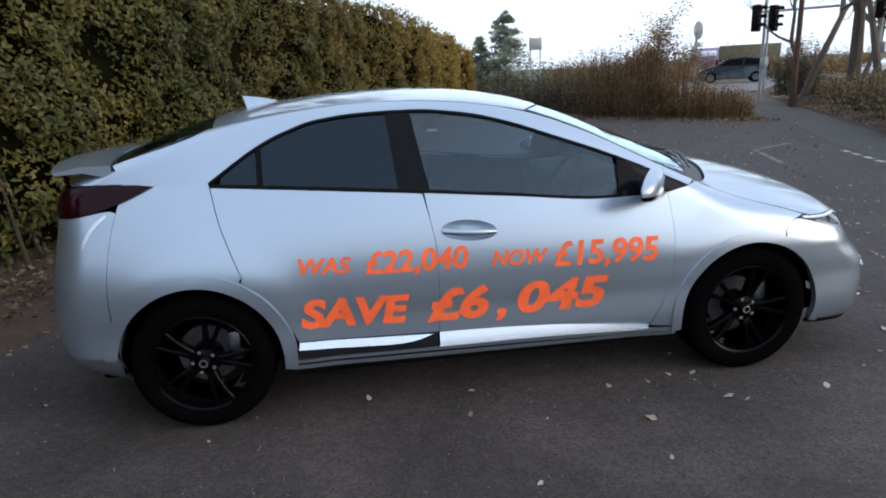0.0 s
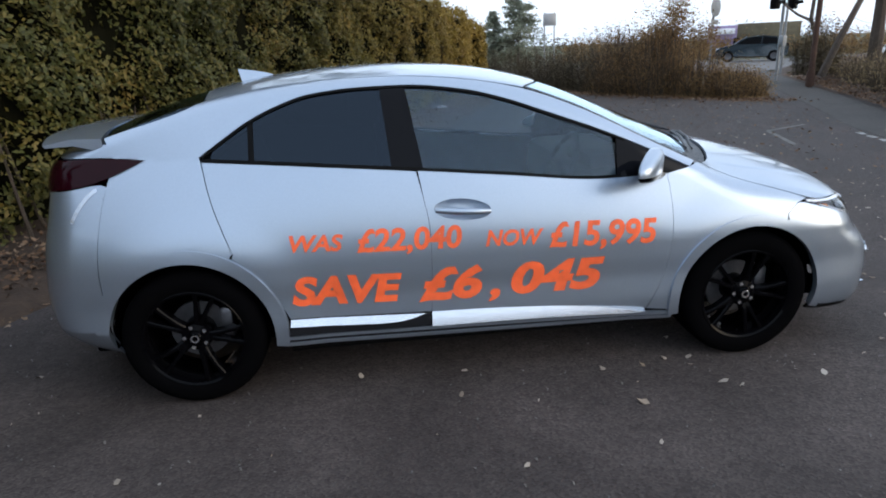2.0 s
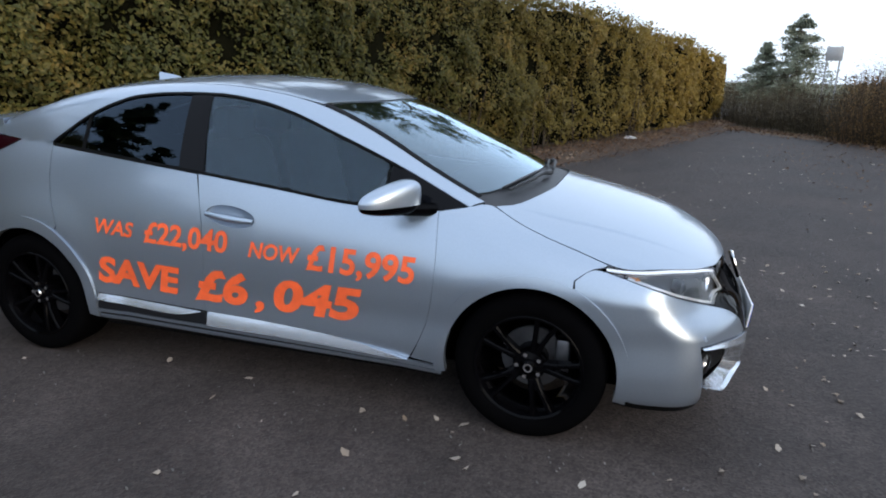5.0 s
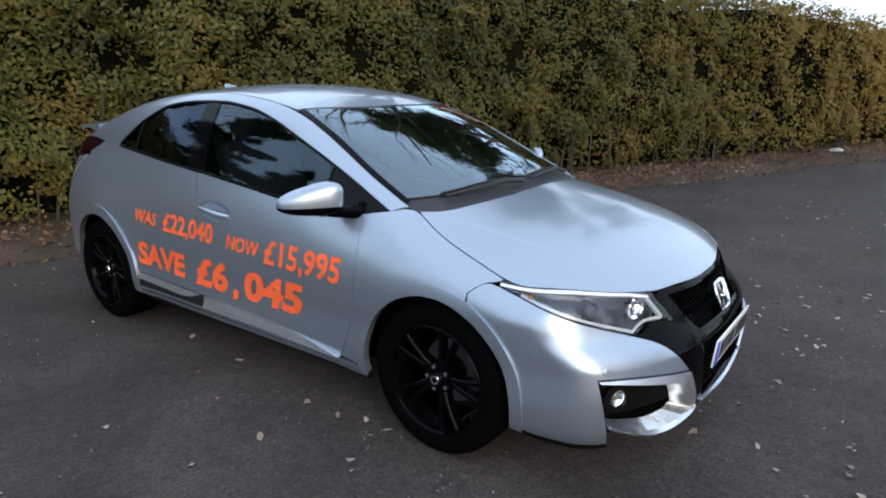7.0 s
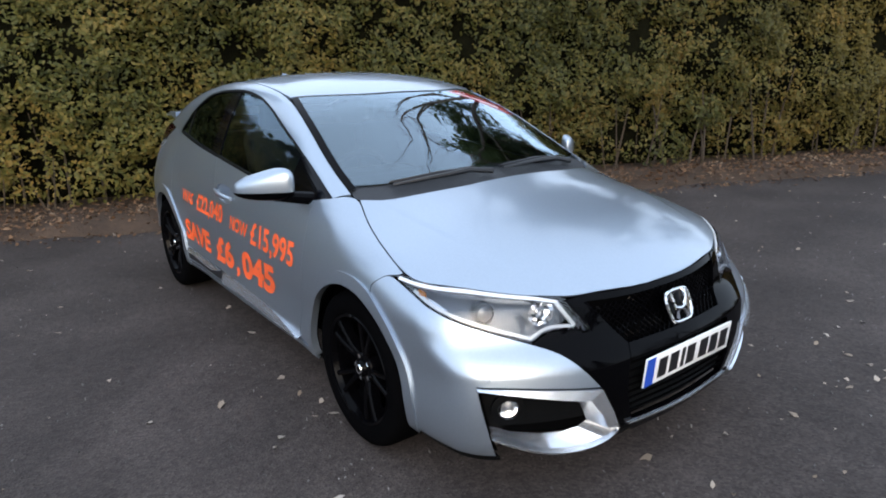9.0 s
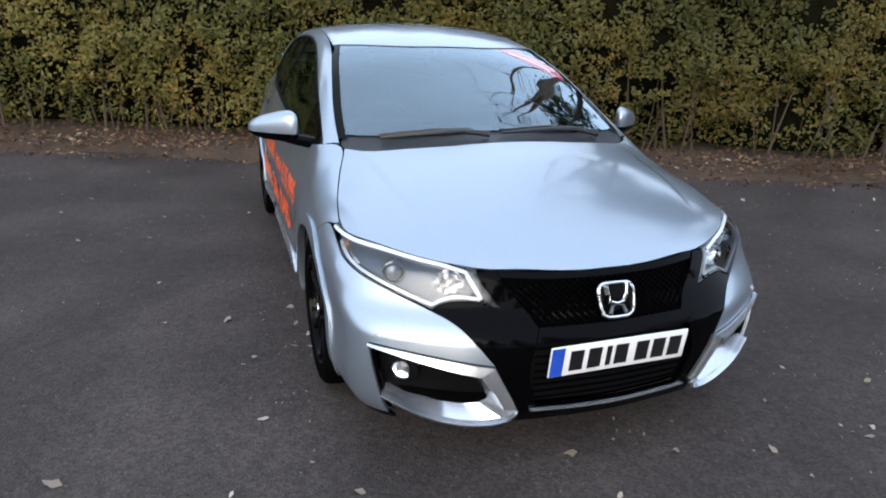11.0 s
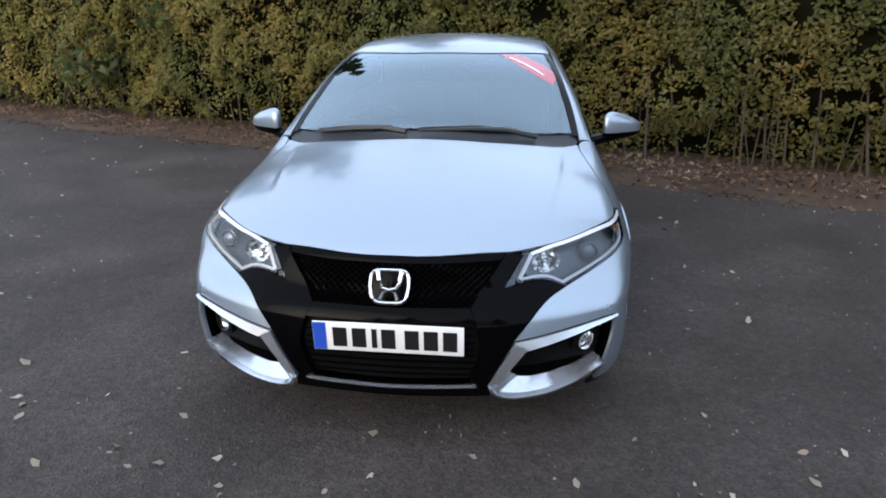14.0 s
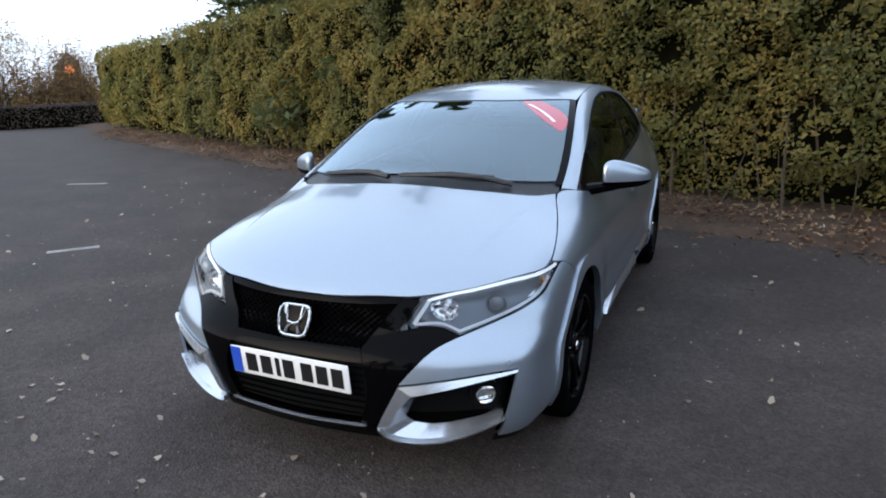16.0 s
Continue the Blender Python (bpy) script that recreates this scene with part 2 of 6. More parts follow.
M_GREY = shader("galvanised_grey", (0.28, 0.29, 0.30), 0.5, 0.5, vary=0.15, scale=20)
M_SIGN = shader("grey_sign_back", (0.30, 0.31, 0.31), 0.5, 0.3, vary=0.15, scale=8)
M_WHITE = shader("white_paint", (0.78, 0.79, 0.80), 0.3, 0.0, 0.6, vary=0.04, scale=10)
M_NAVY = shader("dark_green_blue_paint", (0.02, 0.035, 0.045), 0.25, 0.3, 0.8, vary=0.1, scale=10)
M_PURPLE = shader("purple_cladding", (0.28, 0.22, 0.36), 0.6, vary=0.15, scale=4)
M_OCHRE = shader("brown_cladding", (0.12, 0.10, 0.06), 0.8, vary=0.3, scale=3, bump=0.3, bump_scale=10)
M_LAMP_RED = shader("unlit_red_signal", (0.25, 0.01, 0.01), 0.2, coat=0.5, vary=0.1, scale=30)
M_LAMP_OFF = shader("unlit_signal", (0.03, 0.03, 0.025), 0.2, coat=0.5, vary=0.1, scale=30)
M_BRICK = shader("far_brick", (0.16, 0.10, 0.08), 0.9, vary=0.25, scale=6, bump=0.3, bump_scale=20)
M_SLATE = shader("dark_slate", (0.05, 0.05, 0.055), 0.7, vary=0.25, scale=6)
M_GLOW = shader("sunset_pane", (0.9, 0.25, 0.08), 0.3, vary=0.2, scale=4)
M_GLOW.node_tree.nodes["Principled BSDF"].inputs["Emission Color"].default_value = (1.0, 0.22, 0.06, 1)
M_GLOW.node_tree.nodes["Principled BSDF"].inputs["Emission Strength"].default_value = 2.6
M_PALE = ramp_leaf("pale_leaf", [(0.0, (0.12, 0.085, 0.055)), (0.4, (0.27, 0.22, 0.17)), (1.0, (0.52, 0.47, 0.41))], 0.7, 0.1)
M_DRL = shader("white_light_guide", (0.68, 0.71, 0.75), 0.25, 0.2, 0.5, vary=0.03, scale=30)


def asphalt_material():
    """Worn asphalt: pale and dark chippings, patches, stains, fine relief."""
    m = shader("worn_asphalt", (0.050, 0.0415, 0.039), 0.7, spec=0.2, vary=0.3, scale=14)
    t = m.node_tree
    b = t.nodes["Principled BSDF"]
    base = b.inputs["Base Color"].links[0].from_socket
    where, stones, pick, mix, fine, relief, stain, edge, wet = (t.nodes.new("ShaderNode" + n) for n in ("TexCoord", "TexVoronoi", "ValToRGB", "Mix", "TexNoise", "Bump", "TexNoise", "MapRange", "Math"))
    stones.inputs["Scale"].default_value = 95
    t.links.new(where.outputs["Object"], stones.inputs["Vector"])
    for e, (q, v) in zip(pick.color_ramp.elements, ((0.0, 0.62), (1.0, 1.55))):
        e.position, e.color = q, (v, v, v * 0.98, 1)
    t.links.new(stones.outputs["Color"], pick.inputs["Fac"])
    mix.data_type, mix.blend_type = "RGBA", "MULTIPLY"
    mix.inputs[0].default_value = 1.0
    t.links.new(base, mix.inputs[6])
    t.links.new(pick.outputs["Color"], mix.inputs[7])
    stain.inputs["Scale"].default_value, stain.inputs["Detail"].default_value = 0.8, 7
    t.links.new(where.outputs["Object"], stain.inputs["Vector"])
    edge.inputs["From Min"].default_value, edge.inputs["From Max"].default_value = 0.42, 0.6
    edge.inputs["To Min"].default_value, edge.inputs["To Max"].default_value = 0.84, 1.12
    t.links.new(stain.outputs["Fac"], edge.inputs["Value"])
    dark = t.nodes.new("ShaderNodeHueSaturation")
    t.links.new(mix.outputs[2], dark.inputs["Color"])
    t.links.new(edge.outputs["Result"], dark.inputs["Value"])
    t.links.new(dark.outputs["Color"], b.inputs["Base Color"])
    wet.operation = "MULTIPLY_ADD"
    wet.inputs[1].default_value, wet.inputs[2].default_value = 0.2, 0.55
    t.links.new(edge.outputs["Result"], wet.inputs[0])
    t.links.new(wet.outputs[0], b.inputs["Roughness"])
    fine.inputs["Scale"].default_value, fine.inputs["Detail"].default_value = 45, 8
    t.links.new(where.outputs["Object"], fine.inputs["Vector"])
    height = t.nodes.new("ShaderNodeMath")
    height.operation = "ADD"
    t.links.new(stones.outputs["Distance"], height.inputs[0])
    t.links.new(fine.outputs["Fac"], height.inputs[1])
    relief.inputs["Strength"].default_value, relief.inputs["Distance"].default_value = 0.5, 0.006
    t.links.new(height.outputs[0], relief.inputs["Height"])
    t.links.new(relief.outputs["Normal"], b.inputs["Normal"])
    return m


M_ASPHALT = asphalt_material()

# ---------------------------------------------------------------- mesh helpers


def link_mesh(name, verts, faces, material, parent=None, normals=None, smooth=True, label=""):
    me = bpy.data.meshes.new(name)
    me.from_pydata([tuple(map(float, v)) for v in verts], [], [tuple(map(int, f)) for f in faces])
    if smooth:
        me.polygons.foreach_set("use_smooth", [True] * len(me.polygons))
    me.validate()
    if normals is not None and len(normals) == len(me.vertices):
        me.normals_split_custom_set_from_vertices([tuple(map(float, n)) for n in normals])
    elif smooth:
        me.set_sharp_from_angle(angle=radians(38))
    me.materials.append(material)
    ob = new(name, me)
    ob.parent = parent
    if label:
        tagged(ob, label)
    return ob


def part(name, bm, material, parent, label="", smooth=True):
    """Links a bmesh as one mesh object under a thing or a part."""
    me = bpy.data.meshes.new(name)
    bmesh.ops.recalc_face_normals(bm, faces=bm.faces)
    bm.to_mesh(me)
    bm.free()
    if smooth:
        me.polygons.foreach_set("use_smooth", [True] * len(me.polygons))
        me.set_sharp_from_angle(angle=radians(35))
    me.materials.append(material)
    ob = new(name, me)
    ob.parent = parent
    if label:
        tagged(ob, label)
    return ob


def box_bm(size, at=(0, 0, 0), bevel=0.0, turn=None):
    bm = bmesh.new()
    bmesh.ops.create_cube(bm, size=1)
    bmesh.ops.scale(bm, vec=size, verts=bm.verts)
    if bevel:
        bmesh.ops.bevel(bm, geom=bm.edges[:], offset=bevel, segments=2, affect="EDGES", profile=0.5)
    if turn:
        bm.transform(turn)
    bmesh.ops.translate(bm, vec=at, verts=bm.verts)
    return bm


def rod_bm(a, b, r0, r1=None, sides=10):
    a, b = Vector(a), Vector(b)
    bm = bmesh.new()
    bmesh.ops.create_cone(bm, cap_ends=True, segments=sides, radius1=r0, radius2=r0 if r1 is None else r1, depth=(b - a).length)
    bm.transform(Matrix.Translation((a + b) / 2) @ (b - a).to_track_quat("Z", "Y").to_matrix().to_4x4())
    return bm


def merge_bm(*parts):
    out = bmesh.new()
    for b in parts:
        me = bpy.data.meshes.new("tmp")
        b.to_mesh(me)
        b.free()
        out.from_mesh(me)
        bpy.data.meshes.remove(me)
    return out


def lathe_bm(profile, sides=48):
    """Turns (radius, y) pairs round the y axis."""
    bm = bmesh.new()
    rings = []
    for i in range(sides):
        a = 2 * math.pi * i / sides
        rings.append([bm.verts.new((r * math.cos(a), y, r * math.sin(a))) for r, y in profile])
    for i in range(sides):
        p, q = rings[i], rings[(i + 1) % sides]
        for j in range(len(profile) - 1):
            if profile[j][0] < 1e-5 and profile[j + 1][0] < 1e-5:
                continue
            bm.faces.new((p[j], p[j + 1], q[j + 1], q[j]))
    bmesh.ops.remove_doubles(bm, verts=bm.verts, dist=1e-5)
    return bm


def tube_verts(points, radii, sides=6):
    """A tapered tube along points: vertices and faces."""
    pts = [Vector(p) for p in points]
    verts, faces = [], []
    for i, p in enumerate(pts):
        d = (pts[min(i + 1, len(pts) - 1)] - pts[max(i - 1, 0)]).normalized()
        u = d.orthogonal().normalized()
        v = d.cross(u)
        for k in range(sides):
            a = 2 * math.pi * k / sides
            verts.append(p + radii[i] * (math.cos(a) * u + math.sin(a) * v))
    for i in range(len(pts) - 1):
        for k in range(sides):
            k2 = (k + 1) % sides
            faces.append((i * sides + k, i * sides + k2, (i + 1) * sides + k2, (i + 1) * sides + k))
    return verts, faces


def leaf_cloud(centres, normals, sizes, rng, aspect=0.55, fold=0.25):
    """Two-faced folded leaves, one at each centre: vertices and faces."""
    n = len(centres)
    normals = normals + rng.normal(0, 0.55, (n, 3))
    normals /= np.linalg.norm(normals, axis=1, keepdims=True)
    any_dir = rng.normal(0, 1, (n, 3))
    u = np.cross(normals, any_dir)
    u /= np.linalg.norm(u, axis=1, keepdims=True)
    v = np.cross(normals, u)
    s = sizes[:, None]
    a = centres - u * s
    b = centres + v * s * aspect + normals * s * fold
    c = centres + u * s
    d = centres - v * s * aspect + normals * s * fold
    verts = np.stack([a, b, c, d], 1).reshape(-1, 3)
    k = np.arange(n) * 4
    faces = np.concatenate([np.stack([k, k + 1, k + 2], 1), np.stack([k, k + 2, k + 3], 1)])
    return verts, faces


def fast_mesh(name, verts, faces, material, parent=None, label=""):
    """Links many triangles or quads quickly, flat shaded."""
    me = bpy.data.meshes.new(name)
    verts, faces = np.asarray(verts, np.float32), np.asarray(faces, np.int32)
    me.vertices.add(len(verts))
    me.vertices.foreach_set("co", verts.ravel())
    k = faces.shape[1]
    me.loops.add(faces.size)
    me.loops.foreach_set("vertex_index", faces.ravel())
    me.polygons.add(len(faces))
    me.polygons.foreach_set("loop_start", np.arange(len(faces), dtype=np.int32) * k)
    me.update(calc_edges=True)
    me.materials.append(material)
    ob = new(name, me)
    ob.parent = parent
    if label:
        tagged(ob, label)
    return ob


def thing(name, label, category, at=(0, 0, 0), group=""):
    ob = new(name)
    ob.location = at
    ob.empty_display_size = 0.1
    return tagged(ob, label, category, group)
# ---------------------------------------------------------------- the hatchback's outer skin
WHEELBASE, AXLE, TYRE_R = 2.595, 1.2975, 0.317


def spline(knots):
    """A smooth monotone curve through (x, value) pairs."""
    k = np.array(sorted(knots), float)
    xs, ys = k[:, 0], k[:, 1]
    h, d = np.diff(xs), np.diff(ys) / np.diff(xs)
    m = np.zeros(len(xs))
    same = d[:-1] * d[1:] > 0
    w1, w2 = 2 * h[1:] + h[:-1], h[1:] + 2 * h[:-1]
    safe = np.where(same, d[:-1] * d[1:], 1)
    m[1:-1] = np.where(same, (w1 + w2) * safe / (w1 * np.where(same, d[1:], 1) + w2 * np.where(same, d[:-1], 1)), 0)
    m[0], m[-1] = d[0], d[-1]

    def at(x):
        x = np.asarray(x, float)
        i = np.clip(np.searchsorted(xs, x) - 1, 0, len(h) - 1)
        t = np.clip((x - xs[i]) / h[i], -0.5, 1.5)
        return (ys[i] * (1 + 2 * t) * (1 - t) ** 2 + h[i] * m[i] * t * (1 - t) ** 2
                + ys[i + 1] * t * t * (3 - 2 * t) + h[i] * m[i + 1] * t * t * (t - 1))
    return at


TOP = spline([(2.25, 0.58), (2.16, 0.655), (2.08, 0.712), (1.95, 0.785), (1.75, 0.868), (1.5, 0.94), (1.3, 0.987), (1.17, 1.025),
              (1.05, 1.08), (0.81, 1.183), (0.49, 1.314), (0.2, 1.397), (-0.07, 1.434), (-0.34, 1.447), (-0.61, 1.441),
              (-0.9, 1.419), (-1.23, 1.362), (-1.5, 1.285), (-1.75, 1.195), (-2.05, 1.1)])
CROWN = spline([(2.2, 0.11), (1.6, 0.115), (1.3, 0.13), (1.06, 0.135), (0.3, 0.1), (-0.3, 0.085), (-1.2, 0.09), (-2.0, 0.08)])
BELT_Z = spline([(2.2, 0.62), (2.0, 0.67), (1.7, 0.755), (1.3, 0.865), (1.0, 0.912), (0.64, 0.93), (0.0, 0.982), (-1.2, 1.088), (-2.0, 1.13)])
BELT_W = spline([(2.2, 0.74), (1.7, 0.8), (1.35, 0.805), (1.0, 0.79), (0.5, 0.806), (0.0, 0.81), (-0.5, 0.8), (-1.2, 0.727), (-1.7, 0.655), (-2.1, 0.6)])
WAIST_W = spline([(2.2, 0.8), (1.95, 0.838), (1.6, 0.866), (1.3, 0.872), (0.8, 0.874), (0.0, 0.876), (-0.8, 0.874), (-1.3, 0.868), (-1.7, 0.835), (-2.1, 0.77)])
LOWER = spline([(0.12, -0.09), (0.2, -0.055), (0.235, -0.032), (0.3, -0.014), (0.36, -0.008), (0.46, -0.010), (0.56, -0.002), (0.63, 0.0)])
NOSE_X = spline([(0.12, 2.07), (0.2, 2.135), (0.27, 2.17), (0.4, 2.183), (0.5, 2.168), (0.6, 2.1), (0.7, 2.078), (0.78, 2.0), (0.9, 1.8)])
TAIL_X = spline([(0.15, -1.82), (0.23, -1.95), (0.36, -2.07), (0.5, -2.09), (0.68, -2.07), (0.98, -1.99), (1.08, -1.975), (1.2, -1.93)])


def smooth_step(a, b, v):
    t = np.clip((v - a) / (b - a), 0, 1)
    return t * t * (3 - 2 * t)


def smooth_max(a, b, k):
    h = np.clip(k - np.abs(a - b), 0, None) / k
    return np.maximum(a, b) + h * h * k / 4


def side_width(x, z):
    zb, wb, wm = BELT_Z(x), BELT_W(x), WAIST_W(x)
    low = np.minimum(0.63, zb - 0.06)
    t = np.clip((z - low) / (zb - low), 0, 1)
    y = wm + np.where(z < low, LOWER(np.minimum(z, 0.63)), 0) - (wm - wb) * t ** 1.8
    y = y - 0.75 * np.clip(0.375 - z, 0, None) * smooth_step(-1.5, -1.75, x)
    above = np.clip(z - zb, 0, None)
    y = y - 0.38 * above - 0.47 * above ** 2
    for xc, r in ((AXLE, 0.402), (-AXLE, 0.42)):
        d = np.hypot(x - xc, z - 0.317)
        y = y + 0.009 * (1 - smooth_step(r, r + 0.2, d))
    return y


def skin(x, y, z):
    """Below zero inside the body."""
    y = np.abs(y)
    side = y - side_width(x, z)
    ridge = 0.615 - 0.09 * (x - 1.24) - 0.22 * np.clip(x - 1.45, 0, 1) ** 2
    bulge = 0.0042 * (1 - smooth_step(ridge - 0.012, ridge + 0.014, y)) * smooth_step(ridge - 0.3, ridge, y) * smooth_step(1.14, 1.34, x) * (1 - smooth_step(1.55, 1.95, x))
    top = (z - TOP(x) - bulge + CROWN(x) * (y / 0.75) ** 2.2) * 0.9
    nose = x - NOSE_X(z) - 0.03 * smooth_step(0.12, 0.55, y) * (1 - smooth_step(0.55, 0.68, z)) + 0.447 * y ** 2.3
    tail = TAIL_X(z) + 0.33 * y ** 2.2 - x
    f = smooth_max(side, top, 0.055)
    f = smooth_max(f, nose, 0.07)
    return smooth_max(f, tail, 0.1)


def skin_cast(px, py, pz, dx, dy, dz, far):
    """Points of the skin met by rays that come in from p + far * d towards p."""
    px, py, pz, dx, dy, dz = np.broadcast_arrays(*[np.asarray(v, float) for v in (px, py, pz, dx, dy, dz)])
    lo, hi = np.zeros(px.shape), np.full(px.shape, float(far))
    steps = np.linspace(far, 0, 26)
    found = np.zeros(px.shape, bool)
    for a, b in zip(steps[:-1], steps[1:]):
        inside = ~found & (skin(px + b * dx, py + b * dy, pz + b * dz) < 0)
        lo, hi = np.where(inside, b, lo), np.where(inside, a, hi)
        found |= inside
    for _ in range(15):
        mid = (lo + hi) / 2
        inside = skin(px + mid * dx, py + mid * dy, pz + mid * dz) < 0
        lo, hi = np.where(inside, mid, lo), np.where(inside, hi, mid)
    return np.stack([px + lo * dx, py + lo * dy, pz + lo * dz], -1)


def skin_normal(p, e=2e-3):
    x, y, z = p[..., 0], p[..., 1], p[..., 2]
    g = np.stack([skin(x + e, y, z) - skin(x - e, y, z), skin(x, y + e, z) - skin(x, y - e, z), skin(x, y, z + e) - skin(x, y, z - e)], -1)
    return g / np.maximum(np.linalg.norm(g, axis=-1, keepdims=True), 1e-9)

# ---------------------------------------------------------------- panels cut out of the skin
WRAP_Z, WRAP_K = 0.45, 0.75      # panels round the body: x along, angle round a line at this height
NOSE_X0, TURN_K = 1.2, 0.9       # panels of nose and tail: angle round an upright line, height


class Wrap:
    @staticmethod
    def cast(d):
        a = d[:, 1] / WRAP_K
        return skin_cast(d[:, 0], 0, WRAP_Z, 0, np.cos(a), np.sin(a), 1.3)

    @staticmethod
    def side(points):
        p = np.array(points, float)
        q = skin_cast(p[:, 0], 0, p[:, 1], 0, 1, 0, 1.2)
        return [(x, WRAP_K * math.atan2(z - WRAP_Z, y)) for x, y, z in q]

    @staticmethod
    def top(points):
        p = np.array(points, float)
        q = skin_cast(p[:, 0], p[:, 1], 0.3, 0, 0, 1, 1.5)
        return [(x, WRAP_K * math.atan2(z - WRAP_Z, y)) for x, y, z in q]


class Nose:
    @staticmethod
    def cast(d):
        a = d[:, 0] / TURN_K
        return skin_cast(NOSE_X0, 0, d[:, 1], np.cos(a), np.sin(a), 0, 1.4)

    @staticmethod
    def turn(points):
        return [(TURN_K * radians(a), z) for a, z in points]


class Tail:
    @staticmethod
    def cast(d):
        a = d[:, 0] / TURN_K
        return skin_cast(-NOSE_X0, 0, d[:, 1], -np.cos(a), np.sin(a), 0, 1.4)

    turn = Nose.turn


def soften(poly, closed=True, rounds=2, sharp=42):
    """Rounds the shallow corners of an outline and keeps the sharp ones."""
    pts = [Vector(p) for p in poly]
    for _ in range(rounds):
        out, n = [], len(pts)
        for i, p in enumerate(pts):
            if not closed and i in (0, n - 1):
                out.append(p)
                continue
            a, b = pts[i - 1], pts[(i + 1) % n]
            if (p - a).length < 1e-6 or (b - p).length < 1e-6:
                continue
            if (p - a).angle(b - p) > radians(sharp):
                out.append(p)
            else:
                out += [p.lerp(a, 0.25), p.lerp(b, 0.25)]
        pts = out
    return [tuple(p) for p in pts]


def dense(poly, step, closed=True):
    out = []
    n = len(poly)
    for i in range(n if closed else n - 1):
        a, b = Vector(poly[i]), Vector(poly[(i + 1) % n])
        k = max(1, int((b - a).length / step))
        out += [tuple(a.lerp(b, j / k)) for j in range(k)]
    if not closed:
        out.append(tuple(poly[-1]))
    return out


def signed_area(p):
    p = np.asarray(p)
    return 0.5 * float(np.sum(p[:, 0] * np.roll(p[:, 1], -1) - np.roll(p[:, 0], -1) * p[:, 1]))


def inset(poly, d):
    """The outline moved inwards by d (outwards where d is below zero)."""
    p = np.asarray(poly, float)
    if signed_area(p) < 0:
        p = p[::-1]
    e = np.roll(p, -1, 0) - p
    e /= np.maximum(np.linalg.norm(e, axis=1, keepdims=True), 1e-9)
    nrm = np.stack([-e[:, 1], e[:, 0]], 1)
    before = np.roll(nrm, 1, 0)
    mean = nrm + before
    mean /= np.maximum((mean * mean).sum(1, keepdims=True) / 2, 0.35)
    return [tuple(v) for v in p + d * mean]


def clip(poly, axis, c, sign):
    out, n = [], len(poly)
    for i in range(n):
        a, b = poly[i], poly[(i + 1) % n]
        da, db = (a[axis] - c) * sign, (b[axis] - c) * sign
        if da >= 0:
            out.append(a)
        if da * db < 0:
            t = da / (da - db)
            out.append((a[0] + (b[0] - a[0]) * t, a[1] + (b[1] - a[1]) * t))
    return out


def tiles_of(poly, cell):
    """The outline's inside, cut into small cells."""
    xs, ys = [p[0] for p in poly], [p[1] for p in poly]
    out = []
    for i in range(math.floor(min(xs) / cell), math.ceil(max(xs) / cell)):
        col = clip(clip(poly, 0, i * cell, 1), 0, (i + 1) * cell, -1)
        if len(col) < 3:
            continue
        cy = [p[1] for p in col]
        for j in range(math.floor(min(cy) / cell), math.ceil(max(cy) / cell)):
            c = clip(clip(col, 1, j * cell, 1), 1, (j + 1) * cell, -1)
            if len(c) >= 3 and abs(signed_area(c)) > 1e-8:
                out.append(c)
    return out


def panel_data(domain, poly, gap=0.0018, offset=0.0, depth=0.012, cell=0.016, round_off=True, flare=None):
    poly = dense(soften(poly) if round_off else poly, cell)
    if gap:
        poly = inset(poly, gap)
    if signed_area(poly) < 0:
        poly = poly[::-1]
    index, pts, faces = {}, [], []
    for c in tiles_of(poly, cell):
        f = []
        for v in c:
            key = (round(v[0], 5), round(v[1], 5))
            if key not in index:
                index[key] = len(pts)
                pts.append(v)
            if index[key] not in f:
                f.append(index[key])
        if len(f) >= 3:
            faces.append(f)
    flat = np.array(pts)
    p = domain.cast(flat)
    nrm = skin_normal(p)
    if flare:
        p = p + nrm * flare(p)[:, None]
    p = p + nrm * offset
    turned = 1
    f0 = max(faces, key=lambda f: abs(signed_area(flat[f])))
    fn = sum(np.cross(p[f0[i]] - p[f0[0]], p[f0[i + 1]] - p[f0[0]]) for i in range(1, len(f0) - 1))
    if fn @ nrm[f0[0]] < 0:
        faces = [f[::-1] for f in faces]
        turned = -1
    verts, normals = list(p), list(nrm)
    if depth:
        rim = domain.cast(np.array(poly))
        rn = skin_normal(rim)
        rim = rim + rn * (offset + (flare(rim)[:, None] if flare else 0))
        out = domain.cast(np.array(inset(poly, -0.003))) + rn * offset - rim
        out -= rn * (out * rn).sum(1, keepdims=True)
        out /= np.maximum(np.linalg.norm(out, axis=1, keepdims=True), 1e-9)
        k, base = len(rim), len(verts)
        verts += list(rim) + list(rim - rn * depth)
        normals += list(out) + list(out)
        for i in range(k):
            j = (i + 1) % k
            faces.append([base + i, base + k + i, base + k + j, base + j][::turned])
    return np.array(verts), faces, None if flare else np.array(normals)


def panel(name, domain, poly, material, parent, side=1, label="", **how):
    """A piece of the skin with its edges turned in. side -1 mirrors it to the car's right."""
    pieces = [panel_data(domain, q, **how) for q in (poly if isinstance(poly[0], list) else [poly])]
    v, f = np.concatenate([q[0] for q in pieces]), []
    n = None if pieces[0][2] is None else np.concatenate([q[2] for q in pieces])
    start = 0
    for q in pieces:
        f += [[i + start for i in g] for g in q[1]]
        start += len(q[0])
    if side < 0:
        v, n = v * (1, -1, 1), None if n is None else n * (1, -1, 1)
        f = [g[::-1] for g in f]
    return link_mesh(name, v, f, material, parent, n, label=label)


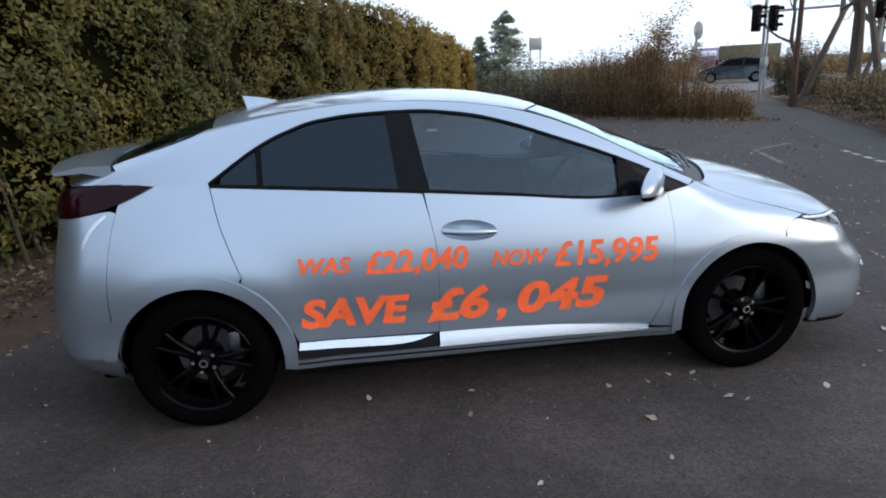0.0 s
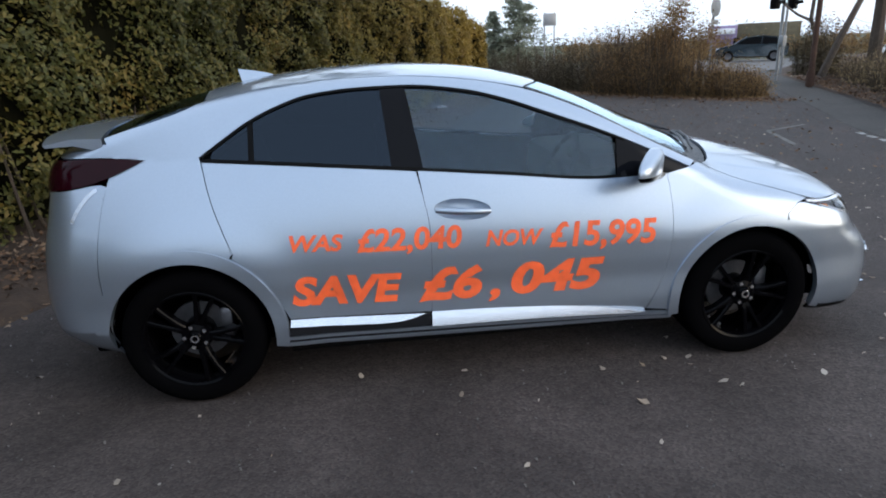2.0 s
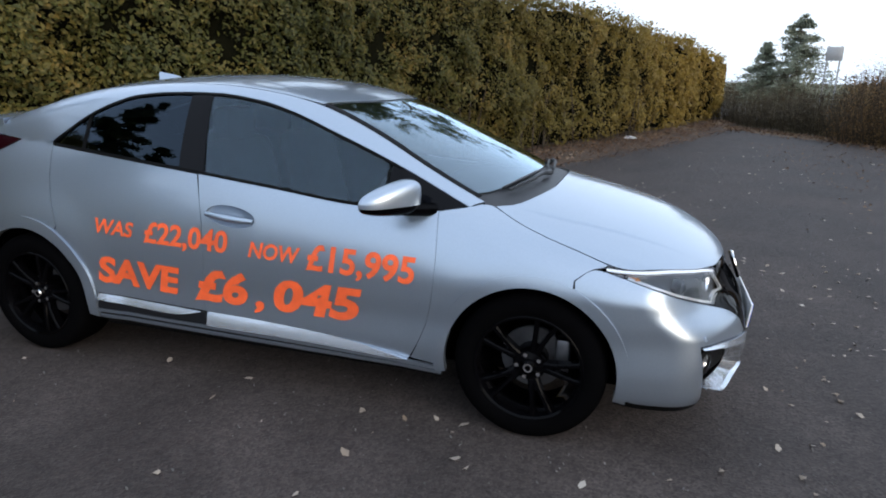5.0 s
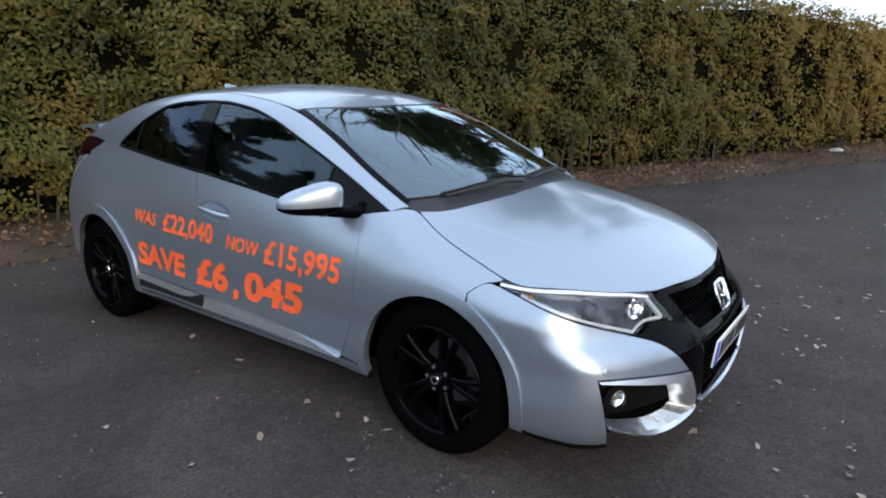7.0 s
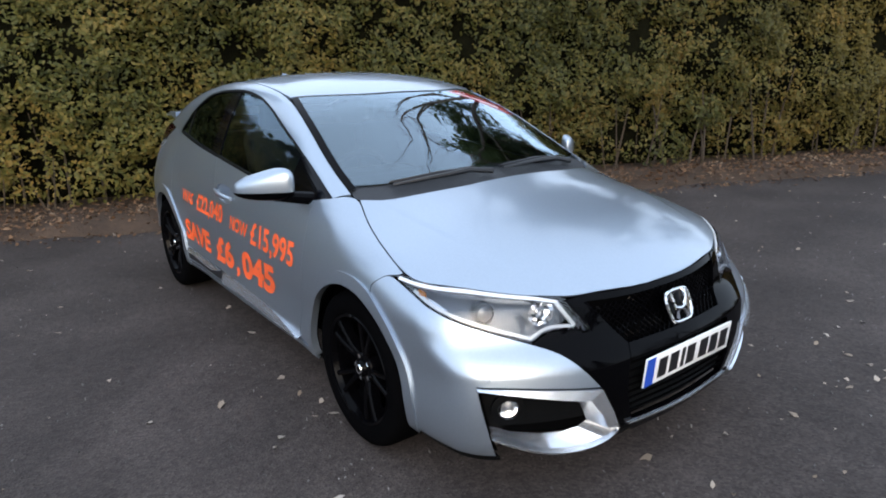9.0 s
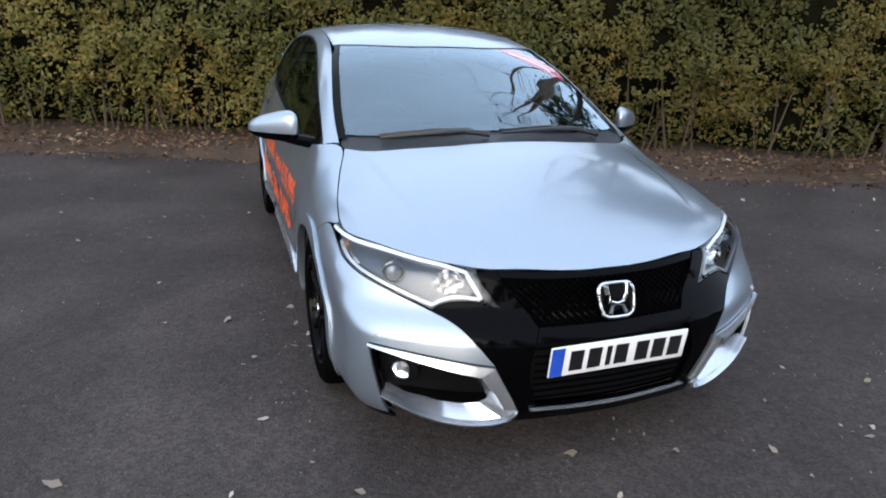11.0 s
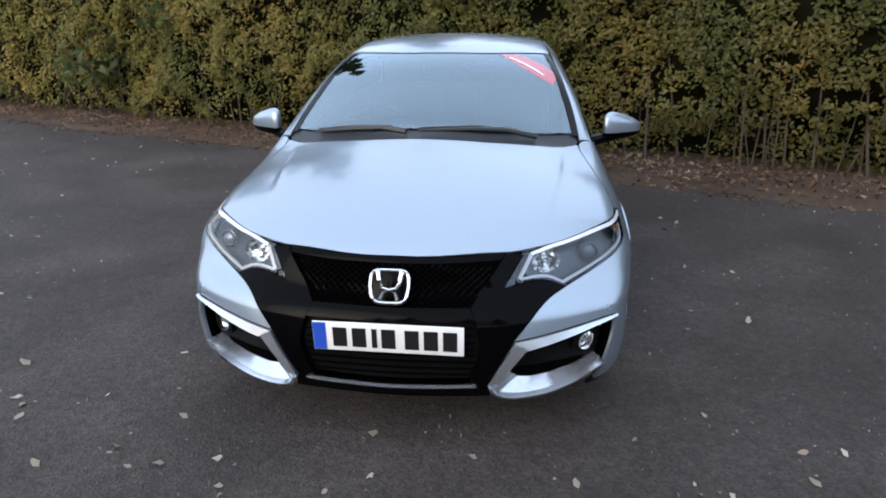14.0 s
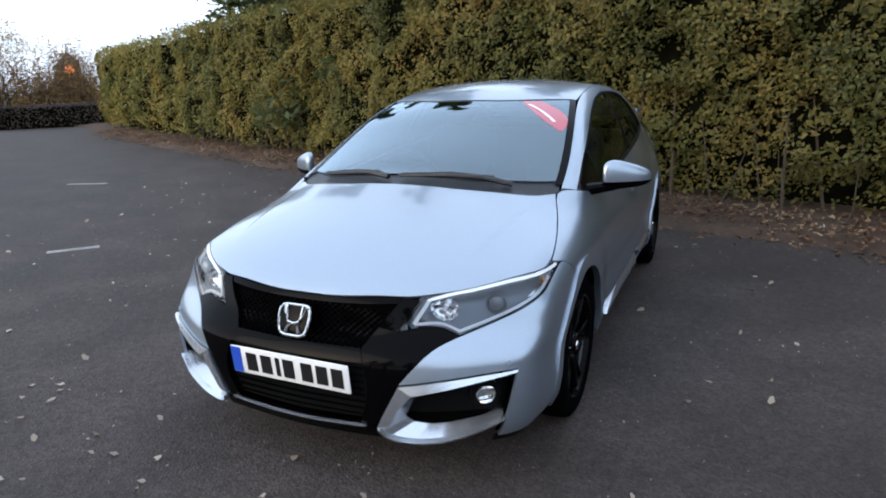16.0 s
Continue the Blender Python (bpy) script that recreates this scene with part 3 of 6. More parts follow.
def ribbon(domain_line, width):
    """The outline of a band along a line, to one side of it."""
    p = np.array(dense(soften(domain_line, closed=False), 0.02, closed=False))
    e = np.gradient(p, axis=0)
    e /= np.maximum(np.linalg.norm(e, axis=1, keepdims=True), 1e-9)
    q = p + width * np.stack([-e[:, 1], e[:, 0]], 1)
    return [tuple(v) for v in p] + [tuple(v) for v in q[::-1]]


def arc(xc, zc, r, a0, a1, n=24):
    return [(xc + r * math.cos(radians(a0 + (a1 - a0) * i / n)), zc + r * math.sin(radians(a0 + (a1 - a0) * i / n))) for i in range(n + 1)]

# ---------------------------------------------------------------- ground, road edge and verge
EDGE = spline([(-30, -17.5), (-24, -14.6), (-18, -11.0), (-12, -8.2), (-5, -4.98), (0, -3.12), (5, -1.05), (12.8, 2.15), (20, 4.4), (27, 6.8), (34, 9.0)])
rng = np.random.default_rng(7)


def value_noise(x, y, seed=0.0):
    """Smooth noise from -1 to 1 over arrays."""
    x, y = np.broadcast_arrays(np.asarray(x, float), np.asarray(y, float))
    i, j = np.floor(x), np.floor(y)
    u, v = x - i, y - j
    u, v = u * u * (3 - 2 * u), v * v * (3 - 2 * v)

    def corner(a, b):
        h = np.sin(a * 127.1 + b * 311.7 + seed * 74.7) * 43758.5453
        return h - np.floor(h)
    low = corner(i, j) * (1 - u) + corner(i + 1, j) * u
    high = corner(i, j + 1) * (1 - u) + corner(i + 1, j + 1) * u
    return 2 * (low * (1 - v) + high * v) - 1


def sheet(name, x0, x1, y0, y1, z, material, label, category=""):
    v = [(x0, y0, z), (x1, y0, z), (x1, y1, z), (x0, y1, z)]
    return tagged(fast_mesh(name, v, [(0, 1, 2, 3)], material), label, category, kind="structure")


sheet("ground", -600, 600, -600, 600, -0.05, M_GRASS, "dull winter grass and soil to the horizon", "ground")
sheet("road", -40, 11.5, -70, 21.5, 0.0, M_ASPHALT, "worn grey asphalt of a lay-by strewn with leaves", "road")


def along(y, out):
    """Points beside the road edge, out metres behind it, as rows of x, y."""
    y = np.asarray(y, float)
    slope = (EDGE(y + 0.05) - EDGE(y - 0.05)) / 0.1
    k = 1 / np.sqrt(1 + slope ** 2)
    return np.stack([EDGE(y) - k * out, y + slope * k * out], -1)


ys = np.arange(-30, 24, 0.2)
outs = np.array([-0.05, 0.02, 0.12, 0.3, 0.5, 0.75, 1.1, 2.6])
Y, O = np.meshgrid(ys, outs, indexing="ij")
wander = 0.16 * value_noise(Y * 0.9, 0, 3) + 0.07 * value_noise(Y * 3.5, 0, 5)
P = along(Y, O + np.where(O < 0.6, wander, 0))
H = np.interp(O, outs, [-0.01, 0.012, 0.05, 0.075, 0.095, 0.11, 0.12, 0.13]) + np.where(O > 0.05, 0.03, 0) * value_noise(Y * 2.3, O * 4, 1)
k, i, j = len(outs), *np.meshgrid(np.arange(len(ys) - 1), np.arange(len(outs) - 1), indexing="ij")
b = (i * k + j).ravel()
verge = link_mesh("verge", np.concatenate([P, H[..., None]], -1).reshape(-1, 3), np.stack([b, b + 1, b + k + 1, b + k], 1), M_EARTH)
tagged(verge, "earth verge under the hedge covered with fallen leaves", "verge", kind="structure")

# ---------------------------------------------------------------- the clipped hedge
HEDGE_BACK, HEDGE_DEEP, HEDGE_ENDS = 0.8, 1.5, (-22.5, 21.3)
hedge_line = spline([(-25, 2.95), (-19, 2.92), (-9, 2.97), (0, 2.93), (8, 2.83), (12, 2.72), (16, 2.52), (22, 2.2)])


def hedge_bulge(y, z):
    return 0.17 * value_noise(y * 0.8, z * 0.9, 5) + 0.15 * value_noise(y * 2.4, z * 2.6, 9) + 0.09 * value_noise(y * 5, z * 5, 11)


def hedge_height(y):
    ends = np.minimum(np.abs(y - HEDGE_ENDS[0]), np.abs(y - HEDGE_ENDS[1]))
    return hedge_line(y) + 0.09 * value_noise(y * 0.7, 4, 2) + 0.07 * value_noise(y * 3.1, 8, 2) - 0.25 * np.exp(-ends / 0.4)


def hedge_leaves(y0, y1, count, size):
    y = rng.uniform(y0, y1, count)
    h = hedge_height(y)
    face = rng.random(count) < 0.87
    z = 0.14 + (h - 0.14) * rng.random(count) ** 0.92
    low = np.clip(0.62 - z, 0, None)
    clump = 0.6 * value_noise(y * 3.6, z * 3.6, 21) + 0.55 * value_noise(y * 9, z * 9, 22)
    keep = ~face | ((rng.random(count) > low * 1.35) & (rng.random(count) < 0.72 + 0.95 * clump))
    o = HEDGE_BACK - hedge_bulge(y, z) - 0.09 * clump + np.abs(rng.normal(0, 0.09, count)) + 0.3 * low + 0.25 * np.clip(z - h + 0.18, 0, None) / 0.18 * rng.random(count)
    o = np.where(face, o, HEDGE_BACK + rng.random(count) * HEDGE_DEEP)
    z = np.where(face, z, h - np.abs(rng.normal(0, 0.05, count)) + 0.06 * rng.random(count) ** 3 * 3)
    p, q = along(y, o), along(y, o - 1)
    n = np.where(face[:, None], np.concatenate([q - p, np.full((count, 1), 0.45)], 1), np.array([[0.1, 0, 1.0]]))
    c = np.concatenate([p, z[:, None]], 1)[keep]
    return leaf_cloud(c, n[keep], rng.uniform(0.55, 1.3, len(c)) * size, rng)


hedge = thing("hedge", "tall clipped hedge, olive green with yellow and brown leaves", "hedge")
tagged(hedge, kind="stuff")
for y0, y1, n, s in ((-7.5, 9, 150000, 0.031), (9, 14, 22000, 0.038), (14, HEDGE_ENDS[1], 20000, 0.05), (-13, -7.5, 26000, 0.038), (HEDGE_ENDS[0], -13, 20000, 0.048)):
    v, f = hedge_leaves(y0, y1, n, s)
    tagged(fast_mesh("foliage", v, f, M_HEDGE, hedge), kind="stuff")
for end, way in ((HEDGE_ENDS[0], -1), (HEDGE_ENDS[1], 1)):
    n = 5000
    o, z = HEDGE_BACK + HEDGE_DEEP * rng.random(n), 0.2 + float(hedge_height(end) - 0.2) * rng.random(n)
    p = along(np.full(n, end), o)
    p[:, 1] += way * (0.12 * value_noise(o * 3, z * 3, 2) + 0.1 * rng.random(n))
    v, f = leaf_cloud(np.concatenate([p, z[:, None]], 1), np.tile([[0, way, 0.3]], (n, 1)).astype(float), rng.uniform(0.6, 1.3, n) * 0.05, rng)
    tagged(fast_mesh("foliage", v, f, M_HEDGE, hedge), kind="stuff")
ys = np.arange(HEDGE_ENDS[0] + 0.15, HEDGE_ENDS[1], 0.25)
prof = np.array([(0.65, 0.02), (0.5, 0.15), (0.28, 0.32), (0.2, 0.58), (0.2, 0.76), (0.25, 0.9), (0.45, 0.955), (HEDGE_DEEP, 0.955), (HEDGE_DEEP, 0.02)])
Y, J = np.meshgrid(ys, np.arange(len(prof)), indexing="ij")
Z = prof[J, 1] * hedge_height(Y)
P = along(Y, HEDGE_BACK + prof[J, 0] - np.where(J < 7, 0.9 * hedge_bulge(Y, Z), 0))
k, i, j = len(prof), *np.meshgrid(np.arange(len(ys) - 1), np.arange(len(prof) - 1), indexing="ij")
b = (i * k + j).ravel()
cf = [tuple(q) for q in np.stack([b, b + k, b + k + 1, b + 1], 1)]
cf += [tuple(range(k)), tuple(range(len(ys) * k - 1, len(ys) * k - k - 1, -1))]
link_mesh("hedge_core", np.concatenate([P, Z[..., None]], -1).reshape(-1, 3), cf, M_CORE, hedge, smooth=False, label="dark core painted as the shade inside the hedge")
tv, tf = [], []
for y in np.sort(rng.uniform(-12, 14, 190)):
    o = HEDGE_BACK + rng.uniform(-0.02, 0.3)
    a = along(y, o)
    lean = rng.normal(0, 0.12, 2)
    hgt = rng.uniform(0.6, 1.5)
    pts = [(a[0], a[1], 0.05), (a[0] + lean[0] * 0.5 + rng.normal(0, 0.03), a[1] + lean[1] * 0.5, hgt * 0.5), (a[0] + lean[0], a[1] + lean[1], hgt)]
    r = rng.uniform(0.006, 0.02)
    v, f = tube_verts(pts, [r, r * 0.75, r * 0.35], 5)
    tf += [tuple(q + len(tv) for q in g) for g in f]
    tv += v
tagged(link_mesh("stems", tv, tf, M_TWIG, hedge, label="thin brown stems at the hedge foot"), kind="stuff")

# ---------------------------------------------------------------- leaves on the ground


def scatter(name, xy, z, sizes, material, label, flat=0.25):
    n = len(xy)
    up = np.tile([[0.0, 0.0, 1.0]], (n, 1))
    hold = np.random.default_rng(n)
    c = np.concatenate([xy, np.broadcast_to(np.asarray(z, float), (n,))[:, None]], 1)
    nn = up + hold.normal(0, flat, (n, 3))
    u = np.cross(nn, hold.normal(0, 1, (n, 3)))
    u /= np.linalg.norm(u, axis=1, keepdims=True)
    w = np.cross(nn / np.linalg.norm(nn, axis=1, keepdims=True), u)
    s = sizes[:, None]
    lift = np.array([[0, 0, 0.006]]) * hold.random((n, 1)) * 2
    ring = [-u * s, (-u * 0.3 + w * 0.55) * s, (u * 0.45 + w * 0.5) * s + lift, u * s + lift, (u * 0.4 - w * 0.5) * s, (-u * 0.35 - w * 0.5) * s + lift]
    v = np.stack([c + r for r in ring], 1)
    v[..., 2] = np.maximum(v[..., 2], c[:, None, 2] - 0.003)
    k = np.arange(n)[:, None] * 6
    f = np.concatenate([k + np.array([[0, 1, 2, 3]]), k + np.array([[0, 3, 4, 5]])])
    ob = fast_mesh(name, v.reshape(-1, 3), f, material)
    return tagged(ob, label, "leaves", kind="stuff")


n = 1500
xy = np.stack([rng.uniform(-7, 8, n), rng.uniform(-7, 13, n)], 1)
xy = xy[(xy[:, 0] > EDGE(xy[:, 1]) + 0.1)]
scatter("fallen_leaves", xy, 0.006, rng.uniform(0.008, 0.038, len(xy)) * rng.uniform(0.35, 1, len(xy)), M_PALE, "pale and brown fallen leaves scattered on the asphalt")
n = 560
xy = np.stack([rng.uniform(2.0, 6.0, n), rng.uniform(-4.5, 2.8, n)], 1)
scatter("wet_leaves", xy, 0.005, rng.uniform(0.006, 0.026, n), M_PALE, "small pale leaves lying flat on the damp asphalt", 0.1)
n = 14000
ly = rng.uniform(-19, 21, n)
lo = np.abs(rng.normal(0.45, 0.3, n))
xy = along(ly, lo)
lz = np.interp(lo, outs, [-0.01, 0.012, 0.05, 0.075, 0.095, 0.11, 0.12, 0.13]) + 0.015 + 0.03 * rng.random(n)
scatter("leaf_litter", xy, lz, rng.uniform(0.012, 0.036, n), M_LITTER, "brown leaf litter banked along the hedge foot", 0.45)
n = 2600
ly = rng.uniform(-18, 20, n)
scatter("leaf_fringe", along(ly, -np.abs(rng.normal(0, 0.16, n))), 0.008, rng.uniform(0.012, 0.035, n), M_LITTER, "brown leaves spilling from the verge on to the asphalt")
n = 16000
xy = np.stack([rng.uniform(-9, 9, n), rng.uniform(-8, 12, n)], 1)
xy = xy[xy[:, 0] > EDGE(xy[:, 1]) + 0.02]
scatter("road_grit", xy, 0.003, rng.uniform(0.003, 0.008, len(xy)), M_GRIT, "pale grit and chippings on the asphalt", 0.2)

# ---------------------------------------------------------------- trees and bushes


def grow(out, p, d, length, r, level, hold, droop=0.0, kids=(3, 5)):
    """Adds a limb and its branches to out as (points, radii, sides)."""
    pts, rad, q, way = [p.copy()], [r], p.copy(), d.copy()
    steps = 5
    for i in range(steps):
        way = (way + Vector(hold.normal(0, 0.16, 3)) + Vector((0, 0, 0.06 - droop))).normalized()
        q = q + way * (length / steps)
        pts.append(q.copy())
        rad.append(r * (1 - 0.75 * (i + 1) / steps))
    out.append((pts, rad, max(4, 9 - 2 * level)))
    if level >= 4 or r < 0.004:
        return
    for _ in range(int(hold.integers(*kids)) + (2 if level == 0 else 0)):
        t = hold.uniform(0.35, 1.0)
        k = min(int(t * steps), steps - 1)
        s = pts[k].lerp(pts[k + 1], t * steps - k)
        turn = Vector(hold.normal(0, 1, 3)).normalized()
        nd = (d * 0.55 + turn * 0.75 + Vector((0, 0, 0.25))).normalized()
        grow(out, s, nd, length * hold.uniform(0.45, 0.72), rad[k] * 0.6, level + 1, hold, droop, kids)


def limb_mesh(name, limbs, material, parent, label=""):
    v, f = [], []
    for pts, rad, sides in limbs:
        a, b = tube_verts(pts, rad, sides)
        f += [tuple(q + len(v) for q in g) for g in b]
        v += a
    ob = link_mesh(name, v, f, material, parent, label=label)
    return tagged(ob, kind="stuff") if len(limbs) > 1 else ob


def bare_tree(at, height, seed, label, r=0.16, leafy=0, leaf=None, leaf_size=0.05, name="bare_tree"):
    hold = np.random.default_rng(seed)
    tree = thing(name, label, "tree", at)
    limbs = []
    grow(limbs, Vector((0, 0, -0.05)), Vector((hold.normal(0, 0.06), hold.normal(0, 0.06), 1)), height * 0.62, r, 0, hold)
    limb_mesh("trunk", limbs[:1], M_BARK, tree)
    limb_mesh("branches", limbs[1:], M_BARK, tree, "fine bare branches")
    if leafy:
        tips = np.array([p for pts, rad, s in limbs[1:] for p in pts[2:] if p.z > height * 0.22])
        c = tips[hold.integers(0, len(tips), leafy)] + hold.normal(0, 0.16, (leafy, 3))
        v, f = leaf_cloud(c, np.tile([[0, 0, 1.0]], (leafy, 1)), hold.uniform(0.6, 1.3, leafy) * leaf_size, hold)
        tagged(fast_mesh("crown", v, f, leaf, tree), kind="stuff")
    return tree


def conifer(at, height, seed, label, spread=0.28, count=9000, size=0.08, leaf=None):
    hold = np.random.default_rng(seed)
    tree = thing("conifer", label, "tree", at)
    v, f = tube_verts([(0, 0, -0.1), (0.05, 0, height * 0.5), (0, 0, height)], [0.02 * height, 0.012 * height, 0.01], 8)
    link_mesh("trunk", v, f, M_BARK, tree)
    limbs, cs = [], []
    for i in range(90):
        z = height * (0.1 + 0.88 * hold.random() ** 1.1)
        a, reach = hold.uniform(0, 6.28), spread * height * (1.05 - z / height) * hold.uniform(0.7, 1.15)
        way = Vector((math.cos(a), math.sin(a), 0.15))
        pts = [Vector((0, 0, z)) + way * reach * t + Vector((0, 0, -0.18 * reach * t * t)) for t in (0, 0.4, 0.75, 1)]
        limbs.append((pts, [0.03, 0.02, 0.012, 0.005], 5))
        k = count // 90
        t = hold.random(k) ** 0.7
        base = np.array([pts[0]]) + (np.array([pts[3]]) - np.array([pts[0]])) * t[:, None]
        cs.append(base + hold.normal(0, 1, (k, 3)) * np.array([[0.13, 0.13, 0.09]]) * (0.5 + reach * 0.35))
    limb_mesh("branches", limbs, M_BARK, tree)
    c = np.concatenate(cs)
    v, f = leaf_cloud(c, np.tile([[0, 0, 1.0]], (len(c), 1)), hold.uniform(0.6, 1.4, len(c)) * size, hold, 0.4)
    tagged(fast_mesh("crown", v, f, leaf or M_PINE, tree), kind="stuff")
    return tree


def brush(at, size, seed, label, stems=130, leaves=3500, material=None, leaf_size=0.05, name="bush"):
    """A thicket of upright dry stems with small leaves."""
    hold = np.random.default_rng(seed)
    ob = thing(name, label, "bush", at)
    limbs, tips = [], []
    for _ in range(stems):
        a, rr = hold.uniform(0, 6.28), math.sqrt(hold.random())
        x, y = size[0] * rr * math.cos(a), size[1] * rr * math.sin(a)
        h = size[2] * (1 - 0.55 * rr ** 2) * hold.uniform(0.55, 1.1)
        lean = Vector((x * 0.3 + hold.normal(0, 0.12), y * 0.3 + hold.normal(0, 0.12), 0)) * 0.6
        pts = [Vector((x, y, -0.05)), Vector((x, y, h * 0.45)) + lean * 0.4 + Vector(hold.normal(0, 0.04, 3)), Vector((x, y, h)) + lean]
        limbs.append((pts, [0.014, 0.009, 0.003], 4))
        for _ in range(3):
            t = hold.uniform(0.25, 0.9)
            s = pts[0].lerp(pts[2], t)
            limbs.append(([s, s + Vector((hold.normal(0, 0.18), hold.normal(0, 0.18), hold.uniform(0.1, 0.4))) * size[2] * 0.4], [0.005, 0.002], 3))
        tips.append((pts[0], pts[2]))
    limb_mesh("stem_tangle", limbs, M_TWIG, ob)
    k = hold.integers(0, len(tips), leaves)
    t = hold.uniform(0.06, 1.05, leaves)
    p0, p1 = np.array([x[0] for x in tips])[k], np.array([x[1] for x in tips])[k]
    c = p0 + (p1 - p0) * t[:, None] + hold.normal(0, 0.13, (leaves, 3))
    c[:, 2] = np.maximum(c[:, 2], 0.04)
    v, f = leaf_cloud(c, np.tile([[0, 0, 1.0]], (leaves, 1)), hold.uniform(0.5, 1.3, leaves) * leaf_size, hold, 0.35)
    tagged(fast_mesh("foliage", v, f, material or M_BRUSH, ob), kind="stuff")
    return ob


# behind the hedge
bare_tree((-5.0, 6.9, 0), 13.5, 3, "tall bare winter tree behind the hedge", 0.2)
bare_tree((-2.9, 19.0, 0), 10, 8, "tall bare winter tree behind the hedge", 0.18)
bare_tree((-3.7, 11.0, 0), 12, 12, "evergreen tree in dark leaf behind the hedge", 0.24, 26000, M_PINE, 0.10, "evergreen_tree")
bare_tree((-6.4, 12.6, 0), 11, 13, "evergreen tree in dark leaf behind the hedge", 0.22, 16000, M_PINE, 0.10, "evergreen_tree")
conifer((-10.3, -9.8, 0), 9, 5, "dark conifer rising behind the hedge", 0.3, 14000, 0.11)
conifer((-8.6, -5.4, 0), 10, 7, "dark conifer rising behind the hedge", 0.3, 14000, 0.12)
conifer((-8.4, -1.6, 0), 7.5, 6, "dark conifer rising behind the hedge", 0.3, 12000, 0.12)

path_mid = spline([(1, 6.3), (4.3, 7.4), (5.7, 7.85), (10, 9.9), (15.3, 12.4), (20, 14.6), (24.5, 16.8)])

# thicket at the far end of the lay-by
thicket = ((4.7, 21.6, 1.2, 1.0, 1.45, 0), (5.9, 20.0, 1.2, 1.0, 1.4, 0), (6.6, 18.3, 1.1, 1.0, 1.5, 0), (7.4, 17.0, 1.1, 1.0, 1.75, 0), (7.2, 15.5, 0.95, 0.9, 2.0, 1), (7.8, 14.5, 0.85, 0.8, 2.1, 1),
           (8.5, 13.5, 0.7, 0.7, 1.35, 1), (9.1, 12.6, 0.7, 0.6, 0.85, 1), (8.4, 16.2, 0.9, 0.9, 1.8, 1), (8.6, 18.8, 1.4, 1.2, 1.8, 0))
for i, (x, y, sx, sy, h, mat) in enumerate(thicket):
    brush((x, y, 0), (sx, sy, h), 30 + i, "dry golden-brown thicket with dead stems beside the lay-by" if mat else "dark drab thicket with dead stems beside the lay-by", 190, 11000, M_BRUSH if mat else M_DRAB, 0.03)
bare_tree((8.35, 14.8, 0), 2.75, 43, "small leafy autumn tree standing in the thicket", 0.05, 9000, M_BRUSH, 0.036, "autumn_tree")
n = 5000
t = rng.random(n)
xy = np.stack([4.0 + 5.6 * t, 20.6 - 9.0 * t], 1) + rng.normal(0, 0.42, (n, 2)) + np.array([[-0.35, -0.4]])
scatter("leaf_drift", xy, 0.012, rng.uniform(0.02, 0.05, n), M_LITTER, "brown leaf drift along the foot of the thicket", 0.4)
conifer((9.7, 40.5, 0), 5.3, 51, "bushy evergreen beyond the thicket", 0.6, 5200, 0.13, M_HAZY_GREEN)
conifer((8.1, 41.0, 0), 3.7, 52, "low bushy evergreen beyond the thicket", 0.55, 4000, 0.13, M_HAZY_GREEN)
n = 900
xy = np.stack([rng.uniform(4, 9, n), rng.uniform(3, 14, n)], 1)
xy = xy[xy[:, 0] < path_mid(xy[:, 1]) - 0.5]
scatter("brown_leaves", xy, 0.007, rng.uniform(0.01, 0.035, len(xy)), M_LITTER, "small brown leaves strewn over the lay-by", 0.3)

# raised bank, footpath and road beyond
bank_y, bank_x = np.linspace(1.5, 23.5, 56), np.linspace(0, 18, 30)
YY, UU = np.meshgrid(bank_y, bank_x, indexing="ij")
XX = path_mid(YY) + 0.7 + UU
ZZ = 0.55 * smooth_step(0, 2.2, UU) + 0.1 * value_noise(XX * 1.3, YY * 1.3, 4) * smooth_step(0, 0.6, UU) - 0.02
k = len(bank_x)
i, j = np.meshgrid(np.arange(len(bank_y) - 1), np.arange(k - 1), indexing="ij")
b = (i * k + j).ravel()
bank = link_mesh("bank", np.stack([XX, YY, ZZ], -1).reshape(-1, 3), np.stack([b, b + k, b + k + 1, b + 1], 1), M_EARTH)
tagged(bank, "low earth bank with dead leaves and dry grass", "bank", kind="structure")
n = 6000
ly, lu = rng.uniform(3, 20, n), np.abs(rng.normal(0, 1.6, n))
scatter("bank_leaves", np.stack([path_mid(ly) + 0.65 + lu, ly], 1), 0.55 * smooth_step(0, 2.2, lu) + 0.07, rng.uniform(0.02, 0.05, n), M_LITTER, "brown dead leaves lying over the bank", 0.45)
ys = np.linspace(1, 24.3, 48)
pv = [(float(path_mid(y)) + s * 0.62, y, 0.012 + (0.0 if abs(s) < 1 else -0.03)) for y in ys for s in (-1.1, -0.95, 0.95, 1.1)]
pf = [(4 * a + c, 4 * a + c + 1, 4 * a + c + 5, 4 * a + c + 4) for a in range(47) for c in range(3)]
tagged(link_mesh("footpath", pv, pf, M_PATH, smooth=False), "grey tarmac footpath running up to the main road", "footpath", kind="structure")
sheet("main_road", -60, 90, 24, 38, 0.02, M_ROAD, "pale grey main road beyond the thicket", "road")
sheet("far_kerb", -60, 90, 38, 38.3, 0.1, M_LINE, "pale kerb along the main road", "kerb")


